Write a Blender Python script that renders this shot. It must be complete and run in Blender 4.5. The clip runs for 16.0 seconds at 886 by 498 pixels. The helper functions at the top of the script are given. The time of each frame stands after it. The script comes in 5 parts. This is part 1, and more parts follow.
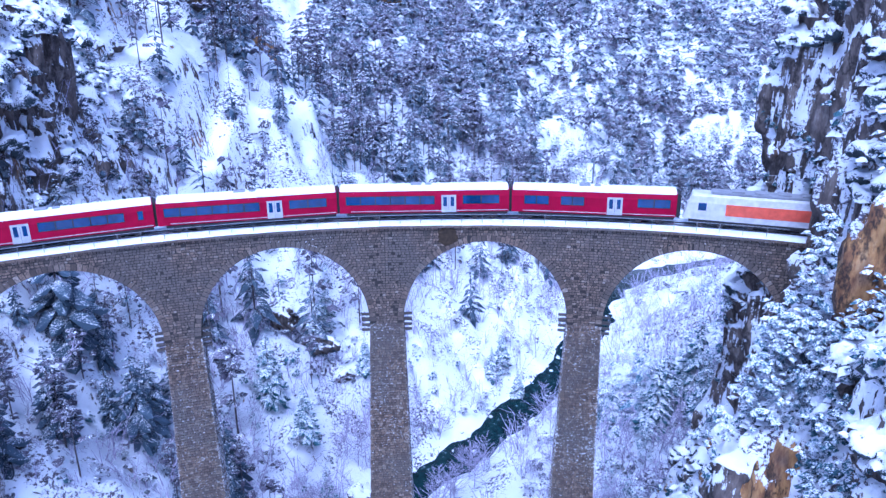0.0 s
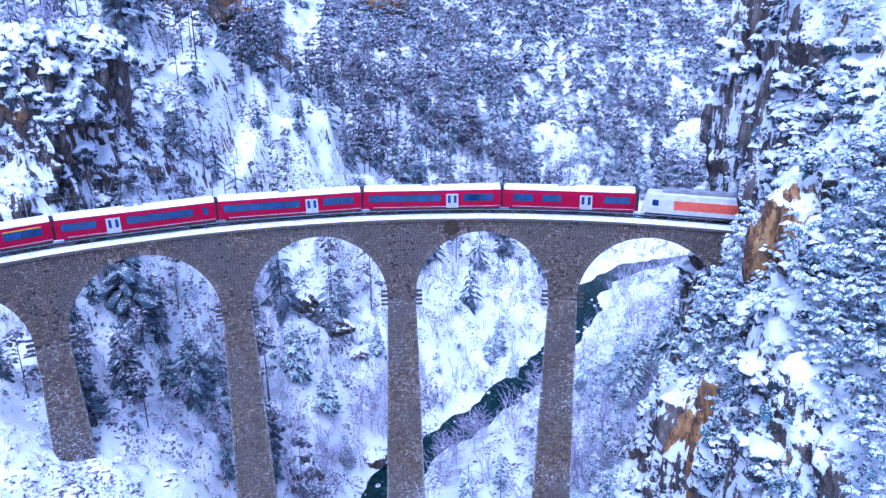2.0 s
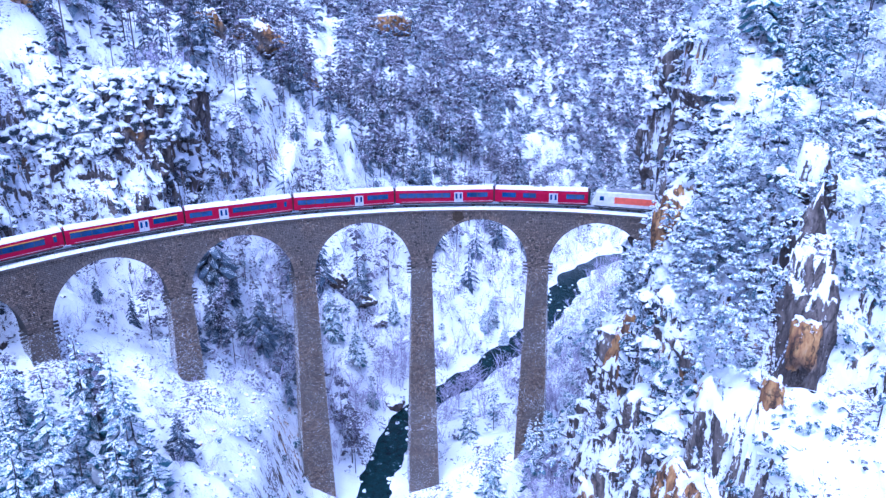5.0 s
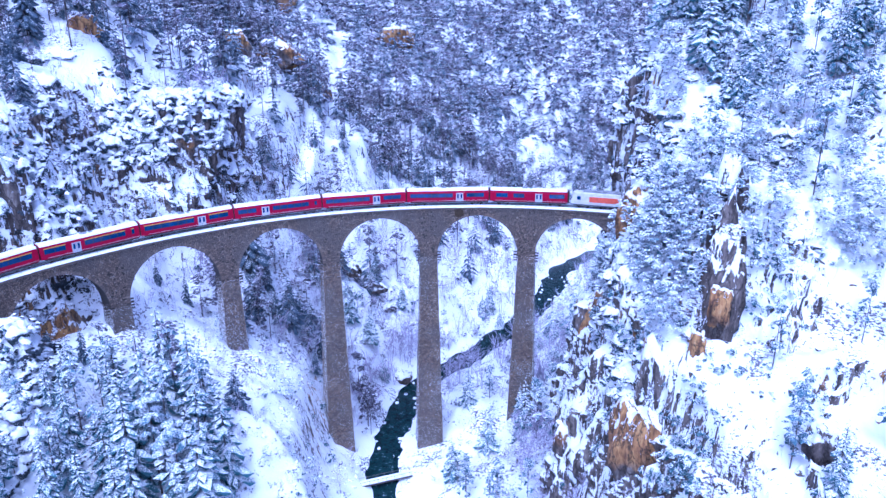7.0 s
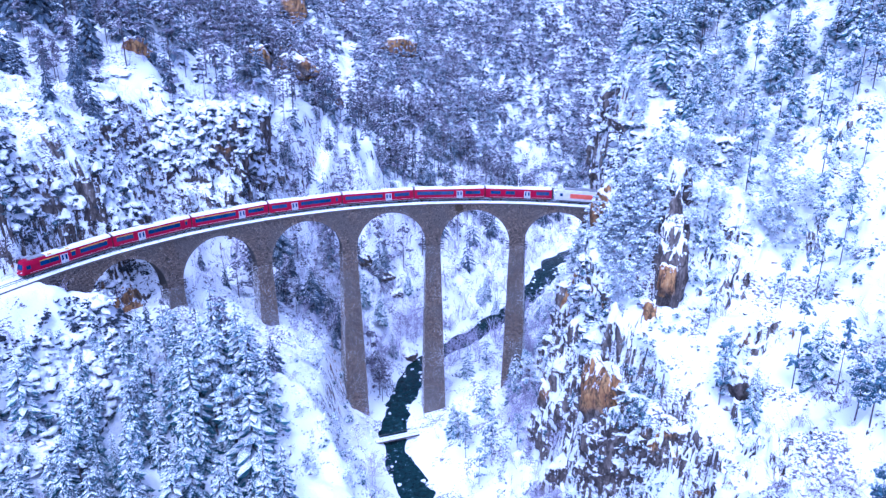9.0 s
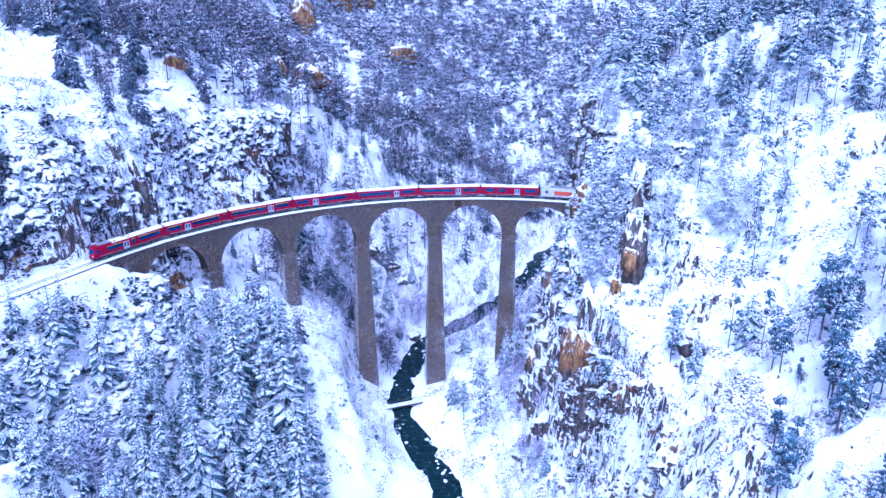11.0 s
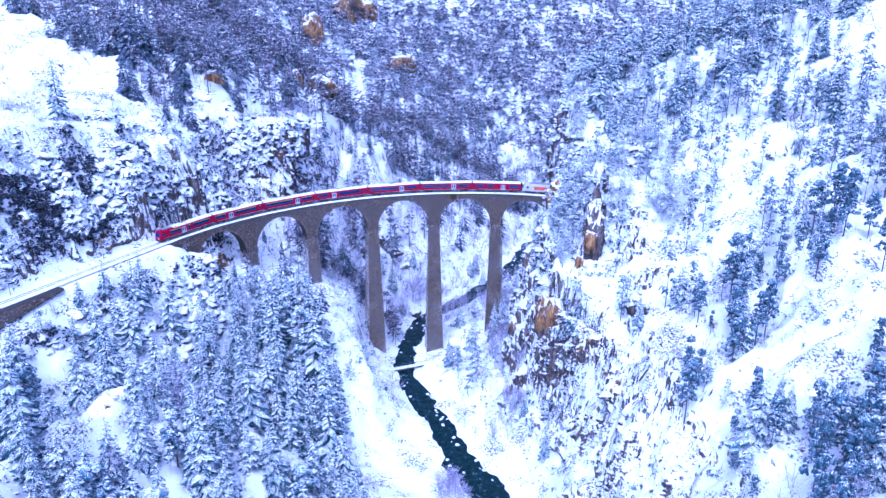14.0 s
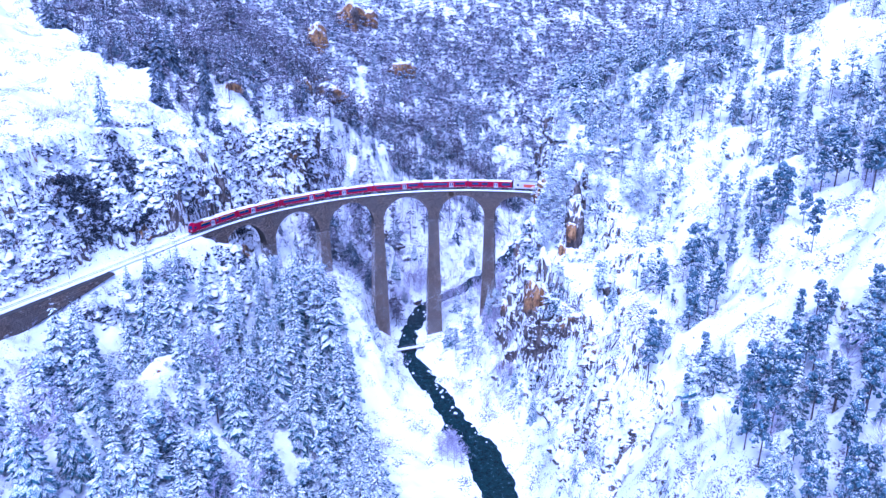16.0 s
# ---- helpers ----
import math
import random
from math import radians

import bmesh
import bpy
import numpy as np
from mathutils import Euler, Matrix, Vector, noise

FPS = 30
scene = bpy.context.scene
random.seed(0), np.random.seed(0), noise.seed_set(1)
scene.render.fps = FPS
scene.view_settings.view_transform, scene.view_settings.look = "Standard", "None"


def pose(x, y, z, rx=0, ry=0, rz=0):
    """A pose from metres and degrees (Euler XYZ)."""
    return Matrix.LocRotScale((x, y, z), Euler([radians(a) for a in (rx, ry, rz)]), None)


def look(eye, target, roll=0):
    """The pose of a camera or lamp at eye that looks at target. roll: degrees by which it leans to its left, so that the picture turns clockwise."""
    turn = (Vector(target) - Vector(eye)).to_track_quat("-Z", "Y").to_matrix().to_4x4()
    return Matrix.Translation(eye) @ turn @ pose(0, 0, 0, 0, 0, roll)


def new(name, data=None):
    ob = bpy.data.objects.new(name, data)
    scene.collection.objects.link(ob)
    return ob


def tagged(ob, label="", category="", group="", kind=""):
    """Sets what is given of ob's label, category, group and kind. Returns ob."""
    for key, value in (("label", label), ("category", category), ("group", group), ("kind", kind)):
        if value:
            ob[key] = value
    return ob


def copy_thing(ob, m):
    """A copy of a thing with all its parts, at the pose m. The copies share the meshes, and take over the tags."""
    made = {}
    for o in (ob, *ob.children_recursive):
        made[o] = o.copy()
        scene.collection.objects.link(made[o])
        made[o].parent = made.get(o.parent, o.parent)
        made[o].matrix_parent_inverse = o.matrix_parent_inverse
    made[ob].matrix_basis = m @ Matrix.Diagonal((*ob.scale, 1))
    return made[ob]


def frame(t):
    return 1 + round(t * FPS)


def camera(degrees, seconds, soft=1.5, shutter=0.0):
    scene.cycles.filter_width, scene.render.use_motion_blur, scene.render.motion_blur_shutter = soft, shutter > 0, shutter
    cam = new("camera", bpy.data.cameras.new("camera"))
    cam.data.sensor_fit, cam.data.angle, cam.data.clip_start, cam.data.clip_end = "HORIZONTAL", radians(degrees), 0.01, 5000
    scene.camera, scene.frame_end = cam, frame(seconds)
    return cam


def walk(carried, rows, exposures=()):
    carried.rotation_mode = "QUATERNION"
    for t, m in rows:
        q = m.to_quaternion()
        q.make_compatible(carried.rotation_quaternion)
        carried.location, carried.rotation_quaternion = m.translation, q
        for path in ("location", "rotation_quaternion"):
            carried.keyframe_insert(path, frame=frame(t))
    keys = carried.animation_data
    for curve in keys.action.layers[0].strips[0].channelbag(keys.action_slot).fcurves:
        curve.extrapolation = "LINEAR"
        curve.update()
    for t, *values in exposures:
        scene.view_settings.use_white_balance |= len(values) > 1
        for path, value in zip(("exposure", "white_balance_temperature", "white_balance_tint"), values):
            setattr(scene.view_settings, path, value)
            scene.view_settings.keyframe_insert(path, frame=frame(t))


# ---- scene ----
cam = camera(63.23, 16.0, 1.4)
PATH = [  # seconds, x, y, z, yaw, pitch, lean
    (0.0, 2.00, 20.48, 88.97, -3.37, -19.50, -0.05),
    (0.5, 1.73, 16.62, 90.31, -3.38, -19.53, 0.07),
    (1.0, 1.27, 12.43, 91.50, -3.41, -19.54, 0.14),
    (1.5, 0.67, 7.70, 92.63, -3.44, -19.52, 0.15),
    (2.0, 0.20, 2.49, 93.67, -3.48, -19.47, 0.09),
    (2.5, -0.75, -3.39, 95.31, -3.55, -19.46, 0.14),
    (3.0, -1.56, -9.59, 96.97, -3.63, -19.43, 0.13),
    (3.5, -2.36, -15.95, 98.50, -3.69, -19.39, 0.07),
    (4.0, -3.19, -22.61, 100.00, -3.74, -19.31, 0.03),
    (6.5, -6.87, -54.87, 108.25, -3.94, -19.21, -0.05),
    (7.0, -7.56, -61.51, 109.99, -3.94, -19.19, -0.01),
    (7.5, -8.08, -68.12, 111.47, -3.95, -19.18, 0.04),
    (8.0, -8.75, -74.68, 113.01, -3.94, -19.19, 0.05),
    (8.5, -9.47, -81.32, 114.71, -3.98, -19.19, 0.04),
    (9.0, -10.24, -88.23, 116.48, -4.03, -19.20, 0.08),
    (11.5, -13.55, -122.68, 124.69, -4.18, -19.22, 0.03),
    (12.0, -14.11, -129.38, 126.38, -4.23, -19.26, 0.06),
    (12.5, -14.64, -136.03, 128.08, -4.31, -19.27, 0.11),
    (13.0, -15.28, -142.93, 129.58, -4.35, -19.32, 0.06),
    (13.5, -15.93, -149.65, 131.01, -4.40, -19.31, 0.01),
    (14.0, -16.54, -156.26, 132.37, -4.47, -19.30, -0.04),
    (14.5, -17.18, -162.95, 133.83, -4.53, -19.29, -0.06),
    (15.0, -17.85, -169.80, 135.32, -4.60, -19.28, -0.04),
    (15.5, -18.55, -176.87, 136.89, -4.69, -19.29, 0.01),
    (16.0, -19.40, -184.07, 138.59, -4.75, -19.28, 0.10),
]
walk(cam, [(t, pose(x, y, z, 90 + pitch, lean, yaw)) for t, x, y, z, yaw, pitch, lean in PATH],
     [(0.0, 0.30, 4050.0, 21.0), (4.0, 0.26, 4070.0, 22.0), (6.5, 0.25, 4050.0, 25.0), (9.0, 0.21, 4050.0, 26.0), (12.5, 0.19, 4030.0, 29.0), (16.0, 0.21, 4020.0, 32.0)])

# ---- light ----
world = bpy.data.worlds.new("winter_sky")
scene.world = world
world.use_nodes = True
wn = world.node_tree
sky = wn.nodes.new("ShaderNodeTexSky")
sky.sky_type = "NISHITA"
sky.sun_disc = False
sky.sun_elevation = radians(64)
sky.sun_rotation = radians(198)
sky.air_density, sky.dust_density, sky.ozone_density = 0.75, 6.0, 0.6
wn.links.new(sky.outputs["Color"], wn.nodes["Background"].inputs["Color"])
wn.nodes["Background"].inputs["Strength"].default_value = 0.15
sun = new("sun", bpy.data.lights.new("sun", "SUN"))
sun.data.energy = 2.0
sun.data.angle = radians(45)
sun.data.color = (1.0, 0.93, 0.84)
sun.matrix_world = look((0, 0, 0), (0.14, 0.42, -0.90))

# ---- helpers of this scene ----
rng = np.random.default_rng(7)


def hash3(i, j, k, seed):
    h = (i * 374761393 + j * 668265263 + k * 2147483647 + seed * 974711) & 0xFFFFFFFF
    h = ((h ^ (h >> 13)) * 1274126177) & 0xFFFFFFFF
    h = ((h ^ (h >> 16)) * 2246822519) & 0xFFFFFFFF
    return ((h ^ (h >> 15)) & 0xFFFF) / 32768.0 - 1.0


def value_noise(x, y, z=None, seed=0):
    """Smooth noise in -1..1 at arrays of places."""
    x, y = np.asarray(x, float), np.asarray(y, float)
    z = np.zeros_like(x) if z is None else np.asarray(z, float)
    i, j, k = (np.floor(a).astype(np.int64) for a in (x, y, z))
    u, v, w = x - i, y - j, z - k
    u, v, w = (a * a * (3 - 2 * a) for a in (u, v, w))
    out = 0
    for a in (0, 1):
        for b in (0, 1):
            for c in (0, 1):
                wt = (u if a else 1 - u) * (v if b else 1 - v) * (w if c else 1 - w)
                out = out + wt * hash3(i + a, j + b, k + c, seed)
    return out


def fbm(x, y, z=None, octaves=4, seed=0):
    out, amp = 0, 1.0
    for o in range(octaves):
        f = 2.03 ** o
        out = out + amp * value_noise(x * f, y * f, None if z is None else z * f, seed + o)
        amp *= 0.5
    return out


def mesh_np(name, verts, faces, mat=None, smooth=False):
    """A mesh from an array of places and an array of triangles or quads."""
    verts, faces = np.asarray(verts, np.float32), np.asarray(faces, np.int32)
    m = bpy.data.meshes.new(name)
    n = faces.shape[1]
    m.vertices.add(len(verts))
    m.vertices.foreach_set("co", verts.ravel())
    m.loops.add(faces.size)
    m.loops.foreach_set("vertex_index", faces.ravel())
    m.polygons.add(len(faces))
    m.polygons.foreach_set("loop_start", np.arange(0, faces.size, n, dtype=np.int32))
    m.polygons.foreach_set("use_smooth", np.full(len(faces), smooth))
    m.update(calc_edges=True)
    m.validate()
    if mat:
        m.materials.append(mat)
    return m


def part(name, bm, material, parent, label=""):
    m = bpy.data.meshes.new(name)
    bm.to_mesh(m)
    bm.free()
    m.materials.append(material)
    ob = new(name, m)
    ob.parent = parent
    return tagged(ob, label)


def part_np(name, verts, faces, material, parent, label="", kind=""):
    ob = new(name, mesh_np(name, verts, faces, material))
    ob.parent = parent
    return tagged(ob, label, kind=kind)


def box(bm, x0, x1, y0, y1, z0, z1, bevel=0.0):
    """Adds a box, with its upright and level edges rounded by bevel."""
    r = bmesh.ops.create_cube(bm, size=1)
    vs = r["verts"]
    for v in vs:
        v.co = ((x0 + x1) / 2 + v.co.x * (x1 - x0), (y0 + y1) / 2 + v.co.y * (y1 - y0), (z0 + z1) / 2 + v.co.z * (z1 - z0))
    if bevel:
        edges = list({e for v in vs for e in v.link_edges})
        bmesh.ops.bevel(bm, geom=edges, offset=bevel, segments=2, affect="EDGES")


def rod(bm, a, b, r0, r1=None, sides=6):
    a, b = Vector(a), Vector(b)
    d = b - a
    m = Matrix.Translation((a + b) / 2) @ d.to_track_quat("Z", "Y").to_matrix().to_4x4()
    bmesh.ops.create_cone(bm, cap_ends=True, segments=sides, radius1=r0, radius2=r0 if r1 is None else r1, depth=d.length, matrix=m)


# ---- materials ----
def material(name, rough=0.8, metal=0.0):
    m = bpy.data.materials.new(name)
    m.use_nodes = True
    b = m.node_tree.nodes["Principled BSDF"]
    b.inputs["Roughness"].default_value = rough
    b.inputs["Metallic"].default_value = metal
    return m, m.node_tree, b


def node(t, kind, **values):
    n = t.nodes.new(kind)
    for k, v in values.items():
        n.inputs[k.replace("_", " ")].default_value = v
    return n


def noise_node(t, scale, detail=4.0, rough=0.55, coords=None):
    n = node(t, "ShaderNodeTexNoise", Scale=scale, Detail=detail, Roughness=rough)
    if coords is None:
        coords = t.nodes.new("ShaderNodeNewGeometry").outputs["Position"]
    t.links.new(coords, n.inputs["Vector"])
    return n.outputs["Fac"]


def ramp(t, fac, stops):
    n = t.nodes.new("ShaderNodeValToRGB")
    e = n.color_ramp.elements
    while len(e) < len(stops):
        e.new(0.5)
    for q, (p, c) in zip(e, stops):
        q.position, q.color = p, (*c, 1) if len(c) == 3 else (c[0],) * 3 + (1,)
    t.links.new(fac, n.inputs["Fac"])
    return n.outputs["Color"]


def mix(t, fac, a, b):
    n = t.nodes.new("ShaderNodeMix")
    n.data_type = "RGBA"
    for s, v in ((n.inputs[0], fac), (n.inputs[6], a), (n.inputs[7], b)):
        if isinstance(v, (int, float)):
            s.default_value = v
        elif isinstance(v, tuple):
            s.default_value = (*v, 1)
        else:
            t.links.new(v, s)
    return n.outputs[2]


def maths(t, op, a, b=None, clamp=False):
    n = t.nodes.new("ShaderNodeMath")
    n.operation, n.use_clamp = op, clamp
    for s, v in zip(n.inputs, (a, b)):
        if v is None:
            continue
        if isinstance(v, (int, float)):
            s.default_value = v
        else:
            t.links.new(v, s)
    return n.outputs[0]


def bump(t, bsdf, height, strength=0.5, distance=0.1):
    n = node(t, "ShaderNodeBump", Strength=strength, Distance=distance)
    t.links.new(height, n.inputs["Height"])
    t.links.new(n.outputs["Normal"], bsdf.inputs["Normal"])


def upward(t):
    g = t.nodes.new("ShaderNodeNewGeometry")
    s = t.nodes.new("ShaderNodeSeparateXYZ")
    t.links.new(g.outputs["Normal"], s.inputs[0])
    return s.outputs["Z"]


SNOW = (0.88, 0.885, 0.92)


def stretched(t, k):
    """Coordinates in which what runs down the rock is drawn out."""
    n = t.nodes.new("ShaderNodeMapping")
    n.inputs["Scale"].default_value = (1, 1, k)
    t.links.new(t.nodes.new("ShaderNodeNewGeometry").outputs["Position"], n.inputs["Vector"])
    return n.outputs["Vector"]


def rock_colours(t, streak, stain, cracks, rusty):
    grey = ramp(t, streak, [(0.33, (0.028, 0.024, 0.023)), (0.46, (0.095, 0.074, 0.064)), (0.58, (0.18, 0.145, 0.122)), (0.70, (0.34, 0.295, 0.255))])
    ochre = ramp(t, streak, [(0.32, (0.06, 0.03, 0.018)), (0.46, (0.26, 0.125, 0.045)), (0.58, (0.46, 0.25, 0.08)), (0.75, (0.56, 0.38, 0.18))])
    both = mix(t, ramp(t, stain, [(rusty, (0,)), (rusty + 0.06, (1,))]), grey, ochre)
    # crack lines, with the shadow inside them painted as near-black
    return mix(t, ramp(t, cracks, [(0.0, (0.85,)), (0.10, (0,))]), both, (0.018, 0.014, 0.013))


def ground_material(name, bare, rusty):
    """Snow on what is level and on ledges, weathered limestone on what is steep, brush poking through.
    bare: how far the rock is swept of snow; rusty: how much of it is stained ochre."""
    m, t, b = material(name, 0.85)
    up = upward(t)
    coarse, fine, grain = noise_node(t, 0.11, 5, 0.6), noise_node(t, 0.5, 6, 0.65), noise_node(t, 2.2, 6, 0.72)
    stain = noise_node(t, 0.06, 4, 0.6)
    streak = noise_node(t, 0.9, 7, 0.68, stretched(t, 0.3))
    v = node(t, "ShaderNodeTexVoronoi", Scale=0.42)
    v.feature = "DISTANCE_TO_EDGE"
    bent = t.nodes.new("ShaderNodeVectorMath")
    bent.operation = "ADD"
    wander = node(t, "ShaderNodeTexNoise", Scale=0.25, Detail=5.0, Roughness=0.65)
    t.links.new(stretched(t, 0.5), wander.inputs["Vector"])
    far = t.nodes.new("ShaderNodeVectorMath")
    far.operation = "SCALE"
    far.inputs["Scale"].default_value = 7.0
    t.links.new(wander.outputs["Color"], far.inputs[0])
    t.links.new(stretched(t, 0.22), bent.inputs[0])
    t.links.new(far.outputs[0], bent.inputs[1])
    t.links.new(bent.outputs[0], v.inputs["Vector"])
    cracks = maths(t, "ADD", v.outputs["Distance"], maths(t, "MULTIPLY", maths(t, "SUBTRACT", grain, 0.5), 0.25))
    rock = rock_colours(t, streak, stain, cracks, rusty)
    # dry grass, twigs and stones that show through the snow in patches
    patchy = ramp(t, coarse, [(0.40, (0.0,)), (0.60, (1,))])
    strewn = noise_node(t, 1.5, 7, 0.7, stretched(t, 1.9))
    poke = maths(t, "ADD", strewn, maths(t, "MULTIPLY", maths(t, "SUBTRACT", patchy, 0.72), 0.24))
    specks = ramp(t, poke, [(0.565, (0,)), (0.60, (1,))])
    brush = ramp(t, fine, [(0.40, (0.045, 0.036, 0.042)), (0.55, (0.13, 0.11, 0.14)), (0.7, (0.34, 0.31, 0.38))])
    snow = mix(t, specks, SNOW, brush)
    sheet = noise_node(t, 1.0, 6, 0.68, stretched(t, 0.12))
    level = maths(t, "ADD", up, maths(t, "MULTIPLY", maths(t, "SUBTRACT", sheet, 0.5), 2.3))
    level = maths(t, "ADD", level, maths(t, "MULTIPLY", maths(t, "SUBTRACT", grain, 0.5), 0.8))
    level = maths(t, "ADD", level, maths(t, "MULTIPLY", maths(t, "SUBTRACT", coarse, 0.5), 0.6))
    cover = ramp(t, level, [(bare, (0,)), (bare + 0.05, (1,))])
    t.links.new(mix(t, cover, rock, snow), b.inputs["Base Color"])
    relief = maths(t, "ADD", maths(t, "MULTIPLY", fine, 0.6), maths(t, "ADD", maths(t, "MULTIPLY", grain, 0.5), maths(t, "MULTIPLY", cover, 0.35)))
    bump(t, b, maths(t, "ADD", relief, maths(t, "MULTIPLY", streak, 0.5)), 0.7, 0.5)
    return m


def snow_material(name="snow"):
    m, t, b = material(name, 0.8)
    n = noise_node(t, 1.3, 5)
    t.links.new(ramp(t, n, [(0.3, (0.74, 0.76, 0.83)), (0.6, (0.86, 0.87, 0.9))]), b.inputs["Base Color"])
    bump(t, b, n, 0.4, 0.15)
    return m


def foliage_material(name, dark, light, snowy):
    """Needles with snow lying on the upper side of the boughs."""
    m, t, b = material(name, 0.8)
    up = upward(t)
    g = t.nodes.new("ShaderNodeNewGeometry")
    fine = noise_node(t, 5.5, 4, 0.75)
    big = noise_node(t, 0.6, 2)
    green = mix(t, g.outputs["Random Per Island"], dark, light)
    lie = maths(t, "ADD", maths(t, "ABSOLUTE", up), maths(t, "MULTIPLY", maths(t, "SUBTRACT", fine, 0.5), 2.8))
    lie = maths(t, "ADD", lie, maths(t, "MULTIPLY", maths(t, "SUBTRACT", big, 0.5), 0.6))
    cover = ramp(t, lie, [(snowy - 0.05, (0,)), (snowy + 0.3, (1,))])
    t.links.new(mix(t, cover, green, SNOW), b.inputs["Base Color"])
    return m


def heap_material(name, dark, light):
    """Thick snow on the crown of a bush, dark twigs in its hollows and under its edge."""
    m, t, b = material(name, 0.85)
    up = upward(t)
    fine, lump = noise_node(t, 4.5, 6, 0.75), noise_node(t, 0.9, 3, 0.6)
    twigs = ramp(t, fine, [(0.4, dark), (0.62, light)])
    lie = maths(t, "ADD", up, maths(t, "MULTIPLY", maths(t, "SUBTRACT", fine, 0.5), 2.6))
    lie = maths(t, "ADD", lie, maths(t, "MULTIPLY", maths(t, "SUBTRACT", lump, 0.5), 1.2))
    t.links.new(mix(t, ramp(t, lie, [(0.10, (0,)), (0.26, (1,))]), twigs, SNOW), b.inputs["Base Color"])
    bump(t, b, fine, 0.6, 0.25)
    return m


def bark_material(name, a, c):
    m, t, b = material(name, 0.9)
    n = noise_node(t, 4.0, 4)
    t.links.new(ramp(t, n, [(0.35, a), (0.65, c)]), b.inputs["Base Color"])
    bump(t, b, n, 0.5, 0.03)
    return m


def stone_material(name, snowy, per_island=True):
    """Weathered limestone, a tone for each block; snowy: how much blown snow clings to the courses."""
    m, t, b = material(name, 0.85)
    fine, big = noise_node(t, 5.0, 5, 0.7), noise_node(t, 0.12, 4, 0.6)
    if per_island:
        r = t.nodes.new("ShaderNodeNewGeometry").outputs["Random Per Island"]
    else:
        r = t.nodes.new("ShaderNodeObjectInfo").outputs["Random"]
    own = ramp(t, r, [(0.0, (0.075, 0.055, 0.044)), (0.2, (0.135, 0.10, 0.075)), (0.5, (0.185, 0.135, 0.098)), (0.8, (0.245, 0.172, 0.118)), (0.94, (0.29, 0.225, 0.17)), (1.0, (0.38, 0.32, 0.26))])
    worn = mix(t, ramp(t, fine, [(0.42, (0.7,)), (0.55, (0,))]), own, (0.06, 0.046, 0.036))
    grey = mix(t, ramp(t, big, [(0.42, (0,)), (0.6, (0.75,))]), worn, (0.125, 0.108, 0.095))
    dashes = noise_node(t, 2.6, 4, 0.7, stretched(t, 3.0))
    drift = maths(t, "MULTIPLY", maths(t, "SUBTRACT", noise_node(t, 0.10, 3, 0.6), 0.5), 0.3)
    cling = maths(t, "ADD", maths(t, "ADD", dashes, drift), snowy)
    t.links.new(mix(t, ramp(t, cling, [(0.64, (0,)), (0.68, (0.9,))]), grey, SNOW), b.inputs["Base Color"])
    bump(t, b, fine, 0.8, 0.08)
    return m


def plain(name, colour, rough=0.5, metal=0.0, vary=0.25, scale=1.5):
    m, t, b = material(name, rough, metal)
    n = noise_node(t, scale, 5)
    low = tuple(c * (1 - vary) for c in colour)
    t.links.new(ramp(t, n, [(0.35, low), (0.65, colour)]), b.inputs["Base Color"])
    t.links.new(maths(t, "ADD", maths(t, "MULTIPLY", n, 0.2), rough - 0.1), b.inputs["Roughness"])
    return m


M_GROUND = ground_material("snowy_ground", 0.12, 0.56)
M_CLIFF = ground_material("snowy_cliff", 0.10, 0.60)
M_WESTROCK = ground_material("snowy_brown_cliff", 0.20, 0.66)
M_DARKROCK = ground_material("dark_bedded_rock", 0.40, 0.72)
M_BROWNROCK = ground_material("brown_outcrop_rock", 0.55, 0.40)
M_SNOW = snow_material()
M_SPRUCE = foliage_material("snowy_spruce_needles", (0.012, 0.052, 0.064), (0.055, 0.14, 0.165), 0.55)
M_PINE = foliage_material("frosted_pine_needles", (0.040, 0.036, 0.052), (0.13, 0.115, 0.16), 0.97)
# shaded copy of the spruce needles: far woods darkened by colour and less snow
M_DARKSPRUCE = foliage_material("shaded_far_spruce_needles", (0.018, 0.034, 0.05), (0.07, 0.10, 0.14), 0.92)
M_NEARPINE = foliage_material("snow_laden_pine_needles", (0.014, 0.052, 0.072), (0.065, 0.14, 0.19), 0.68)
M_SHRUB = foliage_material("snowy_brush", (0.02, 0.022, 0.03), (0.10, 0.10, 0.14), 0.74)
M_CLIFFBUSH = foliage_material("dark_cliff_bush", (0.010, 0.038, 0.05), (0.05, 0.115, 0.14), 0.76)
M_CLIFFPINE = foliage_material("snowy_cliff_pine", (0.02, 0.06, 0.078), (0.09, 0.17, 0.21), 0.58)
M_HEAP = heap_material("heaped_snow_on_bushes", (0.012, 0.026, 0.032), (0.06, 0.075, 0.085))
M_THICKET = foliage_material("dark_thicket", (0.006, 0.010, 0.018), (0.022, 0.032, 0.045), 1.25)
M_BARK = bark_material("dark_bark", (0.04, 0.033, 0.033), (0.14, 0.115, 0.115))
M_TWIG = bark_material("frosted_twigs", (0.22, 0.19, 0.28), (0.53, 0.49, 0.61))
M_STONE = stone_material("limestone_blocks", -0.05)
M_PIERSTONE = stone_material("snow_blown_limestone_blocks", 0.035)
M_FLANKSTONE = stone_material("snow_plastered_limestone_blocks", 0.12)
M_BLOCK = stone_material("limestone_block", -0.05, False)
M_PIERBLOCK = stone_material("snow_blown_limestone_block", 0.035, False)
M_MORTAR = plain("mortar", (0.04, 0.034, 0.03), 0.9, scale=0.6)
M_STEEL = plain("galvanised_steel", (0.42, 0.43, 0.45), 0.45, 0.6)
M_RAIL = plain("rail_steel", (0.09, 0.075, 0.07), 0.4, 0.7)
